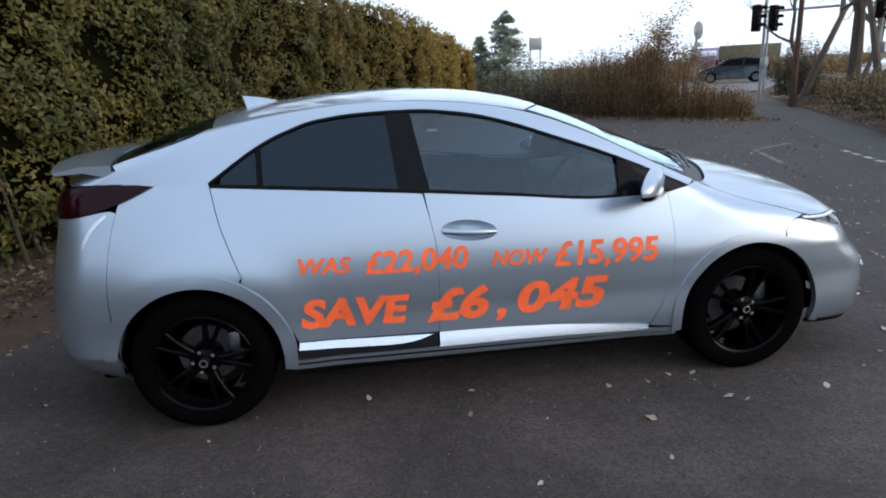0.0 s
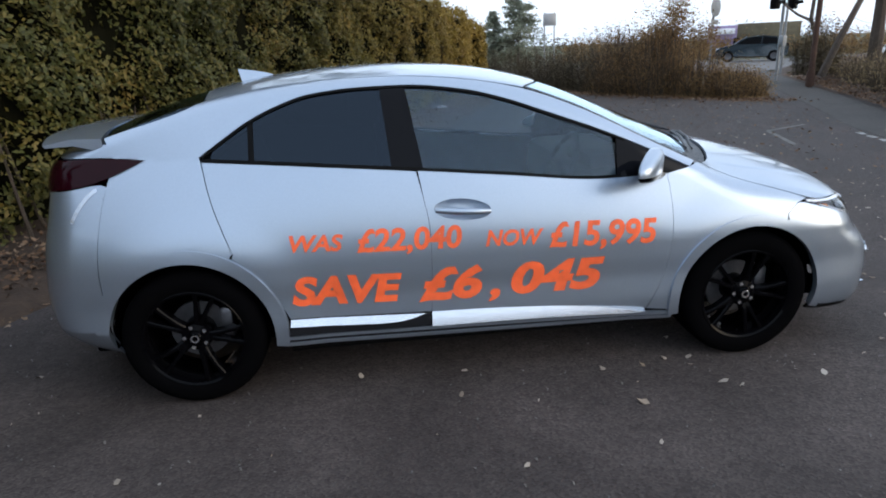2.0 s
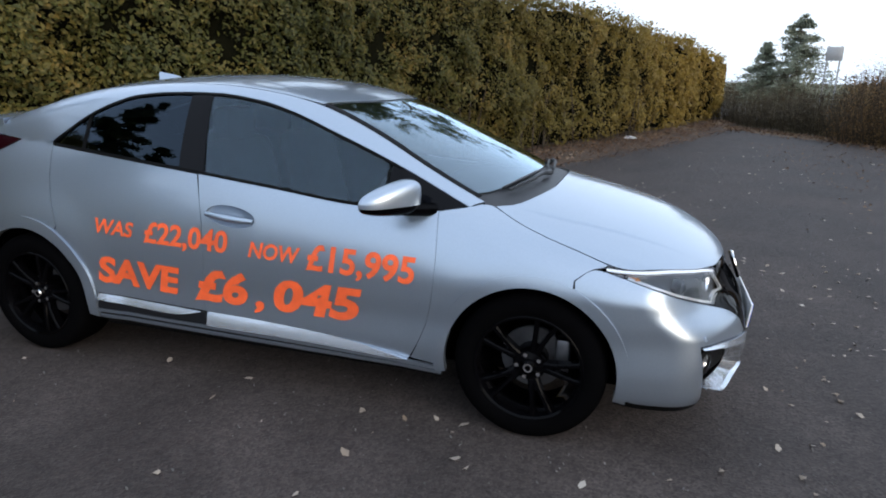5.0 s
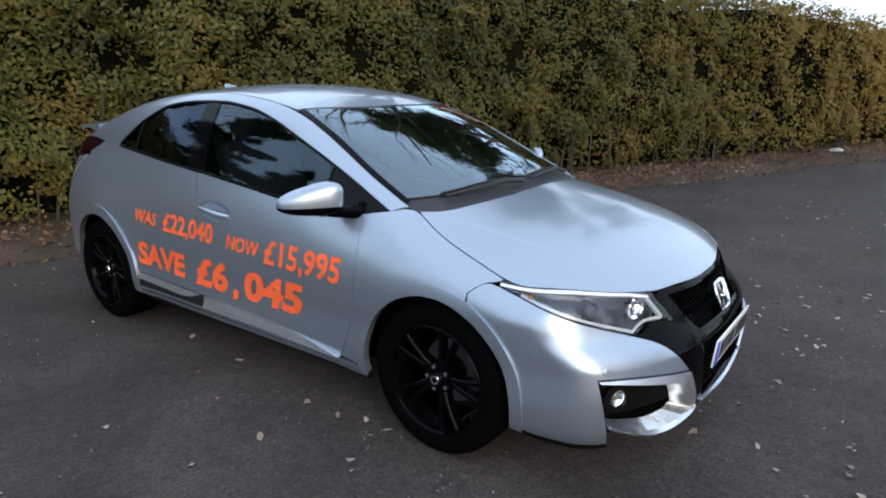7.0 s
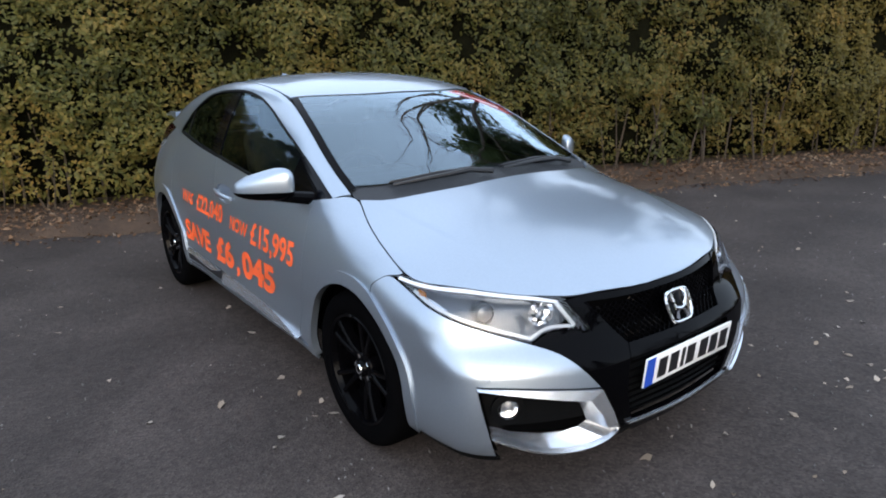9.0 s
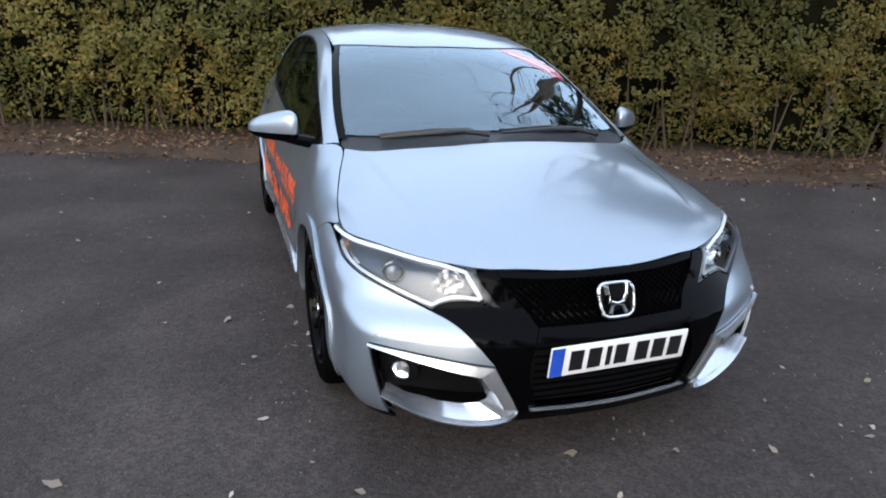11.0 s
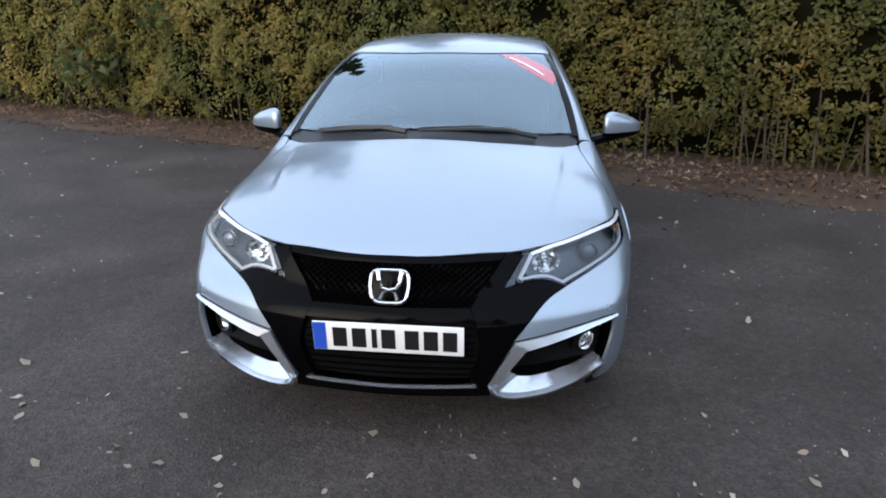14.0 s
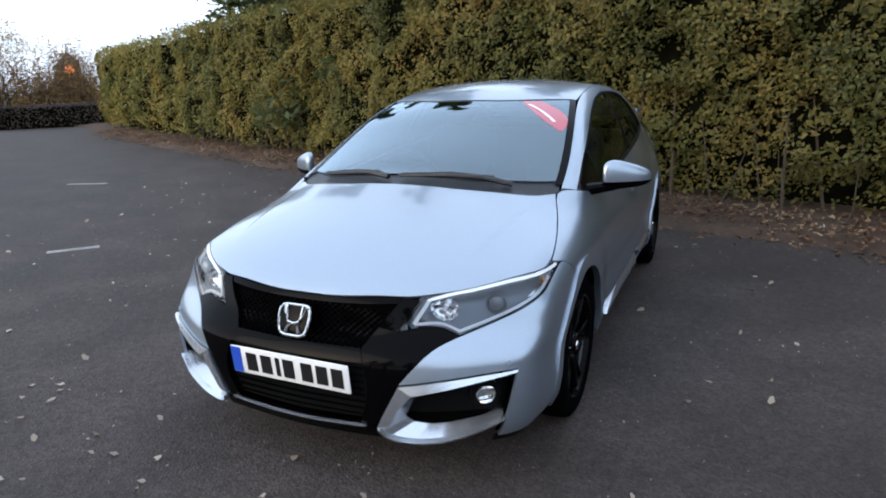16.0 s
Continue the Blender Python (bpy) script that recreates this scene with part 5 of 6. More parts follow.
def build_side(side):
    s = Wrap.side
    # front door: from the belt down, with a silver blade along its foot
    foot_f = [(0.783, 0.287), (0.7, 0.3), (0.505, 0.335), (0.092, 0.36), (-0.232, 0.366)]
    front = FRONT_GAP[:-1] + foot_f + DOOR_GAP[-2::-1] + line_part(BELT, -0.262, 0.88, 9)
    dish = [(-0.075 - 0.128 * math.cos(a), 0.832 + 0.01 * math.cos(a) + 0.047 * math.sin(a)) for a in np.linspace(0, 2 * math.pi, 36, endpoint=False)]
    tip_f, tip_r = dish[18], dish[0]
    high, low = dish[1:18], dish[19:]
    gap_f, gap_r = (between(FRONT_GAP, tip_f[1]), tip_f[1]), (between(DOOR_GAP, tip_r[1]), tip_r[1])
    above = [gap_f, tip_f] + high[::-1] + [tip_r, gap_r] + [q for q in DOOR_GAP[1::-1] if q[1] > tip_r[1]][:1] + line_part(BELT, -0.262, 0.88, 9) + [q for q in FRONT_GAP if q[1] > tip_f[1]]
    below = [gap_r, tip_r] + low[::-1] + [tip_f, gap_f] + [q for q in FRONT_GAP[:-1] if q[1] < tip_f[1]] + foot_f + [q for q in DOOR_GAP[-2::-1] if q[1] < tip_r[1]]
    front_door = panel("front_door", Wrap, [s(above), s(below)], M_PAINT, car, side, gap=0.0)
    add_shell(Wrap, s(front), side)
    blade = foot_f + [(-0.235, 0.297), (0.2, 0.297), (0.5, 0.29), (0.72, 0.282)]
    panel("door_blade", Wrap, s(blade), M_SILVER, front_door, side, label="bright silver blade along the door foot", offset=0.0, depth=0.03, gap=0.001, flare=lambda p: 0.021 - 0.38 * np.clip(p[:, 2] - 0.285, 0, 0.08))
    # rear door
    arch = [(-AXLE + 0.425 * math.cos(radians(a)), 0.317 + 0.425 * math.sin(radians(a))) for a in (60, 45, 30, 15, 2)]
    rear = DOOR_GAP[:-1] + [(-0.232, 0.366), (-0.54, 0.374), (-0.868, 0.384)] + arch[::-1][1:] + REAR_GAP[::-1] + line_part(BELT, -1.18, -0.272, 8)
    rear_door = body_panel("rear_door", Wrap, s(rear), side)
    blade = [(-0.262, 0.361), (-0.54, 0.37), (-0.866, 0.38), (-0.87, 0.349), (-0.6, 0.337), (-0.37, 0.331)]
    panel("door_blade", Wrap, s(blade), M_SILVER, rear_door, side, label="bright silver blade along the door foot", offset=0.0, depth=0.03, gap=0.0, flare=lambda p: 0.018 - 0.38 * np.clip(p[:, 2] - 0.325, 0, 0.07))
    notch = [(-0.238, 0.363), (-0.262, 0.36), (-0.37, 0.330), (-0.6, 0.336), (-0.87, 0.348), (-0.885, 0.296), (-0.5, 0.292), (-0.238, 0.291)]
    body_panel("blade_backing", Wrap, s(notch), side, M_TRIM)
    # sill: upper lip, groove, lower lip, tucked-in edge
    lip = [(-0.9, 0.294), (-0.235, 0.289), (0.3, 0.285), (0.72, 0.271), (0.8, 0.274), (0.93, 0.268), (0.928, 0.252), (0.72, 0.256), (0.3, 0.268), (-0.235, 0.276), (-0.9, 0.282)]
    body_panel("sill", Wrap, s(lip), side, gap=0.0, offset=0.004)
    body_panel("sill_groove", Wrap, s([(-0.9, 0.283), (-0.235, 0.277), (0.3, 0.269), (0.72, 0.257), (0.93, 0.253), (0.928, 0.24), (0.3, 0.25), (-0.3, 0.255), (-0.895, 0.262)]), side, M_TRIM, gap=0.0, offset=-0.006)
    panel("sill_lip", Wrap, s([(-0.895, 0.262), (-0.3, 0.255), (0.3, 0.25), (0.928, 0.24), (0.926, 0.225), (0.3, 0.234), (-0.3, 0.238), (-0.89, 0.245)]), M_PAINT, car, side, gap=0.0, offset=0.0)
    panel("sill_edge", Wrap, s([(-0.89, 0.243), (0.93, 0.224), (0.92, 0.19), (-0.88, 0.19)]), M_SATIN, car, side, offset=-0.014)
    # front wing
    hood_side = [(x, float(z)) for x, _, z in skin_cast(np.array([p[0] for p in HOOD_EDGE]), np.array([p[1] for p in HOOD_EDGE]), 0.3, 0, 0, 1, 1.4)]
    wing = FRONT_GAP[:-1] + [(0.79, 0.29), (0.935, 0.275)] + arc(AXLE, 0.317, 0.352, 187, 64) + [(1.459, 0.713), (1.496, 0.742), (1.524, 0.757), (1.56, 0.762)] \
        + hood_side[4::-1] + [(1.06, 0.955), (1.009, 0.944)]
    body_panel("front_wing", Wrap, s(wing), side)
    # pillars, roof rail and rear quarter in one pressing
    inner = Wrap.top(SCREEN_EDGE + ROOF_EDGE[1:] + [(-1.25, 0.60), (-1.42, 0.61), (-1.62, 0.59)])
    edge_rear = []
    for z in (1.105, 1.0, 0.87, 0.7, 0.5, 0.36):
        p = Tail.cast(np.array([[TURN_K * radians(62), z]]))[0]
        edge_rear.append((float(p[0]), float(p[2])))
    outer = s(ROOFLINE + REAR_GAP + arc(-AXLE, 0.317, 0.425, 61, 64)[:1] + arc(-AXLE, 0.317, 0.36, 62, 168) + edge_rear[::-1])
    body_panel("side_frame", Wrap, outer + inner[::-1], side)
    filler = arc(-AXLE, 0.317, 0.424, 62, 4) + arc(-AXLE, 0.317, 0.36, 2, 62)
    body_panel("arch_filler", Wrap, s(filler), side)
    for xc, r0, r1, a0, a1 in ((AXLE, 0.352, 0.4, 190, -14), (-AXLE, 0.36, 0.418, 186, -9)):
        band = arc(xc, 0.317, r1, a0, a1, 40) + arc(xc, 0.317, r0, a1, a0, 40)
        panel("wheel_arch_lip", Wrap, s(band), M_PAINT, car, side, offset=0.009, depth=0.03, gap=0.0)
    # glazing
    def pane(name, x0, x1, material, slant=0.0, slant1=0.0, label=""):
        low, high = line_part(BELT, x0, x1, 8), line_part(ROOFLINE, x0 + slant, x1 + slant1, 14)
        return panel(name, Wrap, s([(x, z + 0.007) for x, z in low] + [(x, z - 0.007) for x, z in high[::-1]]), material, car, side,
                     label=label, gap=0.0, offset=-0.006, depth=0.004, cell=0.03, round_off=False)
    panes = [pane("front_window", -0.235, 0.64, M_GLASS, -0.06, 0.0, "clear tinted front door glass"),
             pane("rear_window", -0.96, -0.372, M_PRIVACY, 0.0, -0.03, "dark privacy glass"),
             pane("quarter_window", -1.15, -0.985, M_PRIVACY, 0.015, 0.0, "small dark quarter glass")]
    post = line_part(BELT, -0.376, -0.232, 4) + line_part(ROOFLINE, -0.407, -0.292, 4)[::-1]
    panel("door_post", Wrap, s(post), M_POST, car, side, label="satin black post between the doors", offset=-0.002)
    panel("quarter_bar", Wrap, s(line_part(BELT, -0.985, -0.96, 3) + line_part(ROOFLINE, -0.985, -0.96, 3)[::-1]), M_SATIN, car, side, offset=-0.003)
    sail = line_part(BELT, 0.64, 1.0, 5) + line_part(ROOFLINE, 0.66, 1.0, 8)[::-1]
    panel("mirror_sail", Wrap, s(sail), M_POST, car, side, label="black triangle at the mirror foot", offset=-0.003)
    panel("window_seal", Wrap, ribbon(s(line_part(BELT, -1.185, 0.66, 24)), 0.011), M_SATIN, car, side, offset=0.002, gap=0.0, depth=0.015)
    panel("window_seal", Wrap, ribbon(s(line_part(ROOFLINE, 0.7, -1.188, 60)), 0.009), M_SATIN, car, side, offset=0.001, gap=0.0, depth=0.015)
    # bumper corner, lamps and fog recess
    rim_f = skin_cast(*np.array([(AXLE + 0.357 * math.cos(radians(a)), 0, 0.317 + 0.357 * math.sin(radians(a))) for a in (62, 50, 38, 26, 13, 0, -11)]).T, 0, 1, 0, 1.2)
    arch_f = [(math.degrees(math.atan2(y, x - NOSE_X0)), z) for x, y, z in rim_f]
    bumper = [(73.3, 0.713), (71, 0.742), (69, 0.757), (67, 0.757), (61.5, 0.73), (55.5, 0.695), (49.5, 0.654), (43.3, 0.62), (37, 0.588), (32.6, 0.564),
              (29.6, 0.535), (27, 0.494), (24.2, 0.437), (32, 0.455), (40, 0.47), (46.6, 0.478), (45.4, 0.38), (44.4, 0.3), (43.4, 0.215),
              (49, 0.22), (57.9, 0.215)] + arch_f[::-1]
    body_panel("bumper_corner", Nose, Nose.turn(bumper), side)
    panel("bumper_lip", Nose, Nose.turn([(43.4, 0.214), (49, 0.219), (57.9, 0.214), (62.2, 0.244), (61.8, 0.2), (57, 0.185), (49, 0.185), (42.5, 0.185)]),
          M_SATIN, car, side, offset=-0.004)
    opening = [(27, 0.412), (34.3, 0.434), (40.6, 0.456), (46.2, 0.472), (45.2, 0.38), (44.2, 0.29), (39, 0.256), (33, 0.222), (28, 0.22), (24.5, 0.275)]
    fog_surround(side)
    panel("fog_recess", Nose, Nose.turn(opening), M_SATIN, car, side, label="black recess of the fog lamp", offset=-0.062, depth=0.0, gap=-0.012)
    c = Nose.cast(np.array([[TURN_K * radians(41), 0.378]]))[0]
    n = skin_normal(c[None])[0]
    facing = Vector((n[0], n[1] * side, n[2] * 0.3)).normalized()
    place = Matrix.Translation(Vector((c[0], c[1] * side, c[2])) - facing * 0.045) @ facing.to_track_quat("-Y", "Z").to_matrix().to_4x4()
    for nm, prof, mat in (("fog_lamp", [(0.036, 0.002), (0.026, 0.009), (0.012, 0.014), (0.0, 0.015)], M_CHROME),
                          ("fog_bezel", [(0.054, 0.01), (0.056, -0.004), (0.036, -0.008), (0.033, 0.003)], M_SATIN)):
        bm = lathe_bm(prof, 32)
        bm.transform(place)
        part(nm, bm, mat, car)
    bm = lathe_bm([(0.034, -0.009), (0.02, -0.016), (0.0, -0.019)], 24)
    bm.transform(place)
    part("fog_lens", bm, M_LENS, car)
    # headlight: bowl, inner lamps, bright outline, clear lens
    lamp = Nose.turn(HEADLIGHT)
    housing = panel("headlight", Nose, lamp, M_LAMP_GREY, car, side, label="headlight unit with clear lens and bright outline", offset=-0.05, depth=0.0, gap=-0.003)
    panel("headlight_lens", Nose, lamp, M_LENS, housing, side, offset=-0.001, gap=0.001, depth=0.05)
    upper = Nose.turn([(65.5, 0.762)] + [(a, z - 0.004) for a, z in LAMP_TOP[:-1]] + [(31.0, 0.704), (27.4, 0.628)])
    panel("daylight_strip", Nose, ribbon(upper[:-1], 0.0085), M_DRL, housing, side, offset=0.001, gap=0.0, depth=0.01)
    panel("daylight_strip", Nose, ribbon(upper[-2:], 0.012), M_DRL, housing, side, offset=-0.007, gap=0.0, depth=0.01)
    lower = Nose.turn([(28.2, 0.619), (29.8, 0.624), (33.8, 0.626), (37, 0.599), (43.3, 0.628), (49.5, 0.662), (55.5, 0.702), (61, 0.732)])
    panel("daylight_strip", Nose, ribbon(lower, 0.009), M_DRL, housing, side, offset=-0.007, gap=0.0, depth=0.01)
    panel("main_beam_bowl", Nose, Nose.turn([(30.2, 0.7), (40, 0.71), (41.5, 0.66), (37, 0.625), (29.5, 0.634), (28, 0.65)]), M_LAMP_GREY, housing, side, offset=-0.046, depth=0.0)
    panel("turn_lamp_bowl", Nose, Nose.turn([(56, 0.73), (62, 0.738), (59, 0.722), (54.5, 0.7), (52.5, 0.7)]), M_LAMP_BOWL, housing, side, offset=-0.025, depth=0.0)
    for nm, th, z, r, mat in (("projector", 45.0, 0.675, 0.034, M_PROJECTOR), ("beam_bulb", 34.2, 0.668, 0.011, M_CHROME), ("turn_bulb", 57.5, 0.722, 0.011, M_AMBER)):
        c = Nose.cast(np.array([[TURN_K * radians(th), z]]))[0]
        n = skin_normal(c[None])[0]
        facing = Vector((0.9, n[1] * side * 0.5, 0.05)).normalized()
        bm = lathe_bm([(r * 1.12, 0.03), (r * 1.15, -0.004), (r, -0.005), (r * 0.97, 0.006), (r * 0.75, -0.008), (r * 0.4, -0.014), (0.0, -0.016)], 28)
        bm.transform(Matrix.Translation(Vector((c[0], c[1] * side, c[2])) - facing * 0.035) @ facing.to_track_quat("-Y", "Z").to_matrix().to_4x4())
        part(nm, bm, mat, housing)
        if nm == "beam_bulb":
            bm = lathe_bm([(0.052, -0.012), (0.043, 0.002), (0.03, 0.011), (0.012, 0.016)], 11)
            bmesh.ops.scale(bm, vec=(1.0, 1.0, 0.82), verts=bm.verts)
            bm.transform(Matrix.Translation(Vector((c[0], c[1] * side, c[2])) - facing * 0.03) @ facing.to_track_quat("-Y", "Z").to_matrix().to_4x4())
            part("reflector_bowl", bm, M_CHROME, housing, smooth=False)
    c = Nose.cast(np.array([[TURN_K * radians(45), 0.503]]))[0]
    n = skin_normal(c[None])[0]
    facing = Vector((n[0], n[1] * side, n[2]))
    bm = lathe_bm([(0.012, 0.004), (0.012, -0.003), (0.009, -0.004), (0.0085, -0.001), (0.0, -0.002)], 20)
    bm.transform(Matrix.Translation((c[0], c[1] * side, c[2])) @ facing.to_track_quat("-Y", "Z").to_matrix().to_4x4())
    part("parking_sensor", bm, M_PAINT, car)
    # gloss black mask beside the grille
    mask = [(25.6, 0.708), (29.4, 0.7), (24, 0.598), (29.5, 0.615), (33.5, 0.617), (36.9, 0.588), (32.6, 0.563), (29.6, 0.534), (27, 0.493), (24.1, 0.436),
            (19.8, 0.276), (17.2, 0.26), (16.2, 0.28), (18.5, 0.4), (17.2, 0.505), (16.6, 0.545), (24.6, 0.69)]
    body_panel("grille_mask", Nose, Nose.turn(mask), side, M_BLACK, gap=0.0)
    # tail lamp
    tail_lamp = [(72, 1.1), (66, 1.113), (55, 1.112), (42, 1.106), (30, 1.098), (30, 0.99), (42, 0.985), (50, 0.985), (59.8, 1.015)]
    panel("tail_lamp", Tail, Tail.turn(tail_lamp), M_RED, car, side, label="dark red wrap-round tail lamp", offset=0.006, depth=0.03)
    # door handle: oval dish and pull
    handle = panel("door_handle", Wrap, s(dish), M_PAINT, front_door, side, label="silver pull handle over an oval dish", gap=-0.002, depth=0.0, cell=0.01,
                   flare=lambda p: -0.019 * np.clip(1.25 - ((p[:, 0] + 0.075) / 0.128) ** 2 - ((p[:, 2] - 0.832 + 0.078 * (p[:, 0] + 0.075)) / 0.047) ** 2, 0, 1) ** 0.6 - 0.001)
    rings = []
    for i in range(13):
        u = i / 12
        x = -0.195 + 0.242 * u
        y = float(side_width(np.array(x), np.array(0.83))) + 0.002 + 0.022 * math.sin(math.pi * min(max(u, 0.04), 0.96)) ** 0.5
        rings.append((x, y * side, 0.838 - 0.018 * u))
    v, f = tube_verts(rings, [0.009 + 0.006 * math.sin(math.pi * (0.1 + 0.8 * i / 12)) for i in range(13)], 10)
    f = list(f) + [tuple(range(9, -1, -1)), tuple(range(120, 130))]
    link_mesh("pull", v, f, M_PAINT, handle)
    # mirror: shell, dark foot, glass, indicator
    mirror = Vector((0.728, 0.943 * side, 0.985))
    bm = bmesh.new()
    bmesh.ops.create_uvsphere(bm, u_segments=32, v_segments=18, radius=1)
    sq = lambda t, p: math.copysign(abs(t) ** p, t)
    for v in bm.verts:
        x, y, z = v.co
        yy = sq(y, 0.72)
        v.co = (sq(x, 0.7) * (0.03 if x < 0 else 0.058) - 0.075 * yy, 0.105 * yy, sq(z, 0.66) * (0.062 - 0.021 * yy) - 0.014 * yy)
    if side < 0:
        bmesh.ops.scale(bm, vec=(1, -1, 1), verts=bm.verts)
        bmesh.ops.reverse_faces(bm, faces=bm.faces)
    bmesh.ops.translate(bm, vec=mirror, verts=bm.verts)
    low = bmesh.new()
    me = bpy.data.meshes.new("tmp")
    bm.to_mesh(me)
    low.from_mesh(me)
    bpy.data.meshes.remove(me)
    bmesh.ops.bisect_plane(bm, geom=bm.verts[:] + bm.edges[:] + bm.faces[:], plane_co=(0, 0, 0.961), plane_no=(0, 0, 1), clear_inner=True)
    bmesh.ops.bisect_plane(low, geom=low.verts[:] + low.edges[:] + low.faces[:], plane_co=(0, 0, 0.96), plane_no=(0, 0, 1), clear_outer=True)
    wing_mirror = part("wing_mirror", bm, M_PAINT, car, "silver door mirror with a black foot")
    part("mirror_base", low, M_BLACK, wing_mirror)
    part("mirror_foot", merge_bm(rod_bm((0.86, 0.77 * side, 0.925), (0.77, 0.88 * side, 0.937), 0.03, 0.025), rod_bm((0.78, 0.785 * side, 0.925), (0.74, 0.9 * side, 0.935), 0.024, 0.022)), M_BLACK, wing_mirror)
    part("mirror_glass", box_bm((0.004, 0.12, 0.052), (0.713, 0.93 * side, 0.984), 0.0015, pose(0, 0, 0, 0, 0, 33 * side)), M_CHROME, wing_mirror)
    v, f = tube_verts([(0.79 - 0.12 * u, (0.905 + 0.13 * u) * side, 0.966) for u in np.linspace(0, 1, 9)], [0.003] * 9, 8)
    link_mesh("mirror_indicator", v, f, M_CHROME, wing_mirror)


build_side(1)
build_side(-1)


def both(points):
    """A half outline, centre line first and last, closed with its mirror image."""
    left = [(x, math.pi * WRAP_K - a) for x, a in points[::-1]]
    return list(points) + left


hood = Wrap.top(BONNET_FRONT + HOOD_EDGE[-2::-1] + [(1.2, 0.58), (1.29, 0.32), (1.325, 0.0)])
body_panel("bonnet", Wrap, both(hood), cell=0.011)
cowl = Wrap.top([(1.32, 0.0), (1.285, 0.32), (1.195, 0.58), (1.095, 0.69), (1.06, 0.70), (1.0, 0.685), (1.09, 0.56), (1.17, 0.3), (1.2, 0.0)])
body_panel("windscreen_cowl", Wrap, both(cowl), 1, M_COWL, offset=-0.012)
screen = Wrap.top([(1.205, 0.0), (1.175, 0.3), (1.095, 0.56), (1.01, 0.685)] + SCREEN_EDGE[1:] + [(0.37, 0.37), (0.42, 0.2), (0.435, 0.0)])
windscreen = panel("windscreen", Wrap, both(screen), M_SCREEN, car, label="wide raked windscreen", gap=0.004, offset=-0.004, depth=0.005, cell=0.04)
panel("sensor_pad", Wrap, Wrap.top([(0.46, -0.12), (0.62, -0.08), (0.64, 0.07), (0.46, 0.11)]), M_SATIN, windscreen, label="black sensor pad at the head of the glass", offset=-0.03, depth=0.02, gap=0.0)
for sd in (1, -1):
    band = ribbon(Wrap.top([(1.03, 0.70), (0.85, 0.683), (0.57, 0.632), (0.27, 0.574)]), -0.024)
    panel("screen_band", Wrap, band, M_BLACK, windscreen, sd, label="black band along the glass edge", offset=-0.0025, depth=0.0, gap=0.0)
sticker = panel("screen_sticker", Wrap, Wrap.top([(0.40, 0.30), (0.365, 0.40), (0.43, 0.53), (0.54, 0.613), (0.645, 0.59), (0.60, 0.5), (0.50, 0.39)]), M_STICKER, windscreen, label="red sticker across the glass corner", offset=-0.0035, depth=0.0, gap=0.0)
panel("sticker_stripe", Wrap, ribbon(Wrap.top([(0.425, 0.36), (0.485, 0.45), (0.57, 0.545)]), 0.012), M_PLATE, sticker, label="pale bar across the sticker", offset=-0.0015, depth=0.0, gap=0.0)
roof = Wrap.top([(0.43, 0.0), (0.415, 0.2), (0.365, 0.37)] + ROOF_EDGE + [(-1.215, 0.3), (-1.22, 0.0)])
body_panel("roof", Wrap, both(roof))
rear_glass = Wrap.top([(-1.225, 0.0), (-1.22, 0.3), (-1.19, 0.537), (-1.25, 0.596), (-1.42, 0.606), (-1.61, 0.586), (-1.70, 0.3), (-1.72, 0.0)])
panel("rear_screen", Wrap, both(rear_glass), M_PRIVACY, car, label="dark sloping rear glass", offset=-0.004, gap=0.003, depth=0.006, cell=0.04)

# tailgate, rear bumper and spoiler
rim_r = skin_cast(*np.array([(-AXLE - 0.363 * math.cos(radians(a)), 0, 0.317 - 0.363 * math.sin(radians(a))) for a in (-12, -5, 3, 10, 17)]).T, 0, 1, 0, 1.2)
arch_r = [(math.degrees(math.atan2(y, -x - NOSE_X0)), z) for x, y, z in rim_r]
body_panel("rear_bumper", Tail, Tail.turn([(-a, z) for a, z in arch_r[::-1]] + [(-62, 0.5), (-62, 0.7), (-62, 0.87), (-62, 1.0), (-59.8, 1.012), (-50, 0.98), (-30, 0.975), (30, 0.975), (50, 0.98), (59.8, 1.012), (62, 1.0), (62, 0.87), (62, 0.7), (62, 0.5)] + arch_r + [(50, 0.2), (0, 0.2), (-50, 0.2)]), gap=-0.0016)
# silver ribbon laid on as the highlight along the rear quarter's crease
for sd in (1, -1):
    panel("crease_highlight", Wrap, ribbon(Wrap.side([(-1.635, 1.0), (-1.68, 0.965), (-1.72, 0.915), (-1.745, 0.866)]), 0.015), M_SILVER, car, sd, offset=0.003, gap=0.0, depth=0.012)
body_panel("tailgate", Tail, Tail.turn([(-29.5, 0.98), (-29.5, 1.105), (29.5, 1.105), (29.5, 0.98)]), 1, M_BLACK)
body_panel("tail_deck", Tail, Tail.turn([(-68, 1.112), (-50, 1.117), (0, 1.107), (50, 1.117), (68, 1.112), (66, 1.15), (60, 1.175), (0, 1.19), (-60, 1.175), (-66, 1.15)]))
bm = bmesh.new()
rows = []
for i in range(17):
    y = -0.64 + 1.28 * i / 16
    k = abs(y) / 0.64
    xr, xf = -1.985 + 0.13 * k ** 2.2, -1.70 + 0.09 * k ** 2
    top, low = 1.215 - 0.02 * k ** 2, 1.175 - 0.005 * k
    rows.append([bm.verts.new(p) for p in ((xf, y, top + 0.0), ((xf + xr) / 2, y, top + 0.004), (xr, y, top - 0.018), (xr + 0.01, y, low - 0.004), ((xf + xr) / 2, y, low), (xf, y, low - 0.03))])
for p, q in zip(rows[:-1], rows[1:]):
    for j in range(6):
        bm.faces.new((p[j], p[(j + 1) % 6], q[(j + 1) % 6], q[j]))
bm.faces.new(rows[0])
bm.faces.new(rows[-1][::-1])
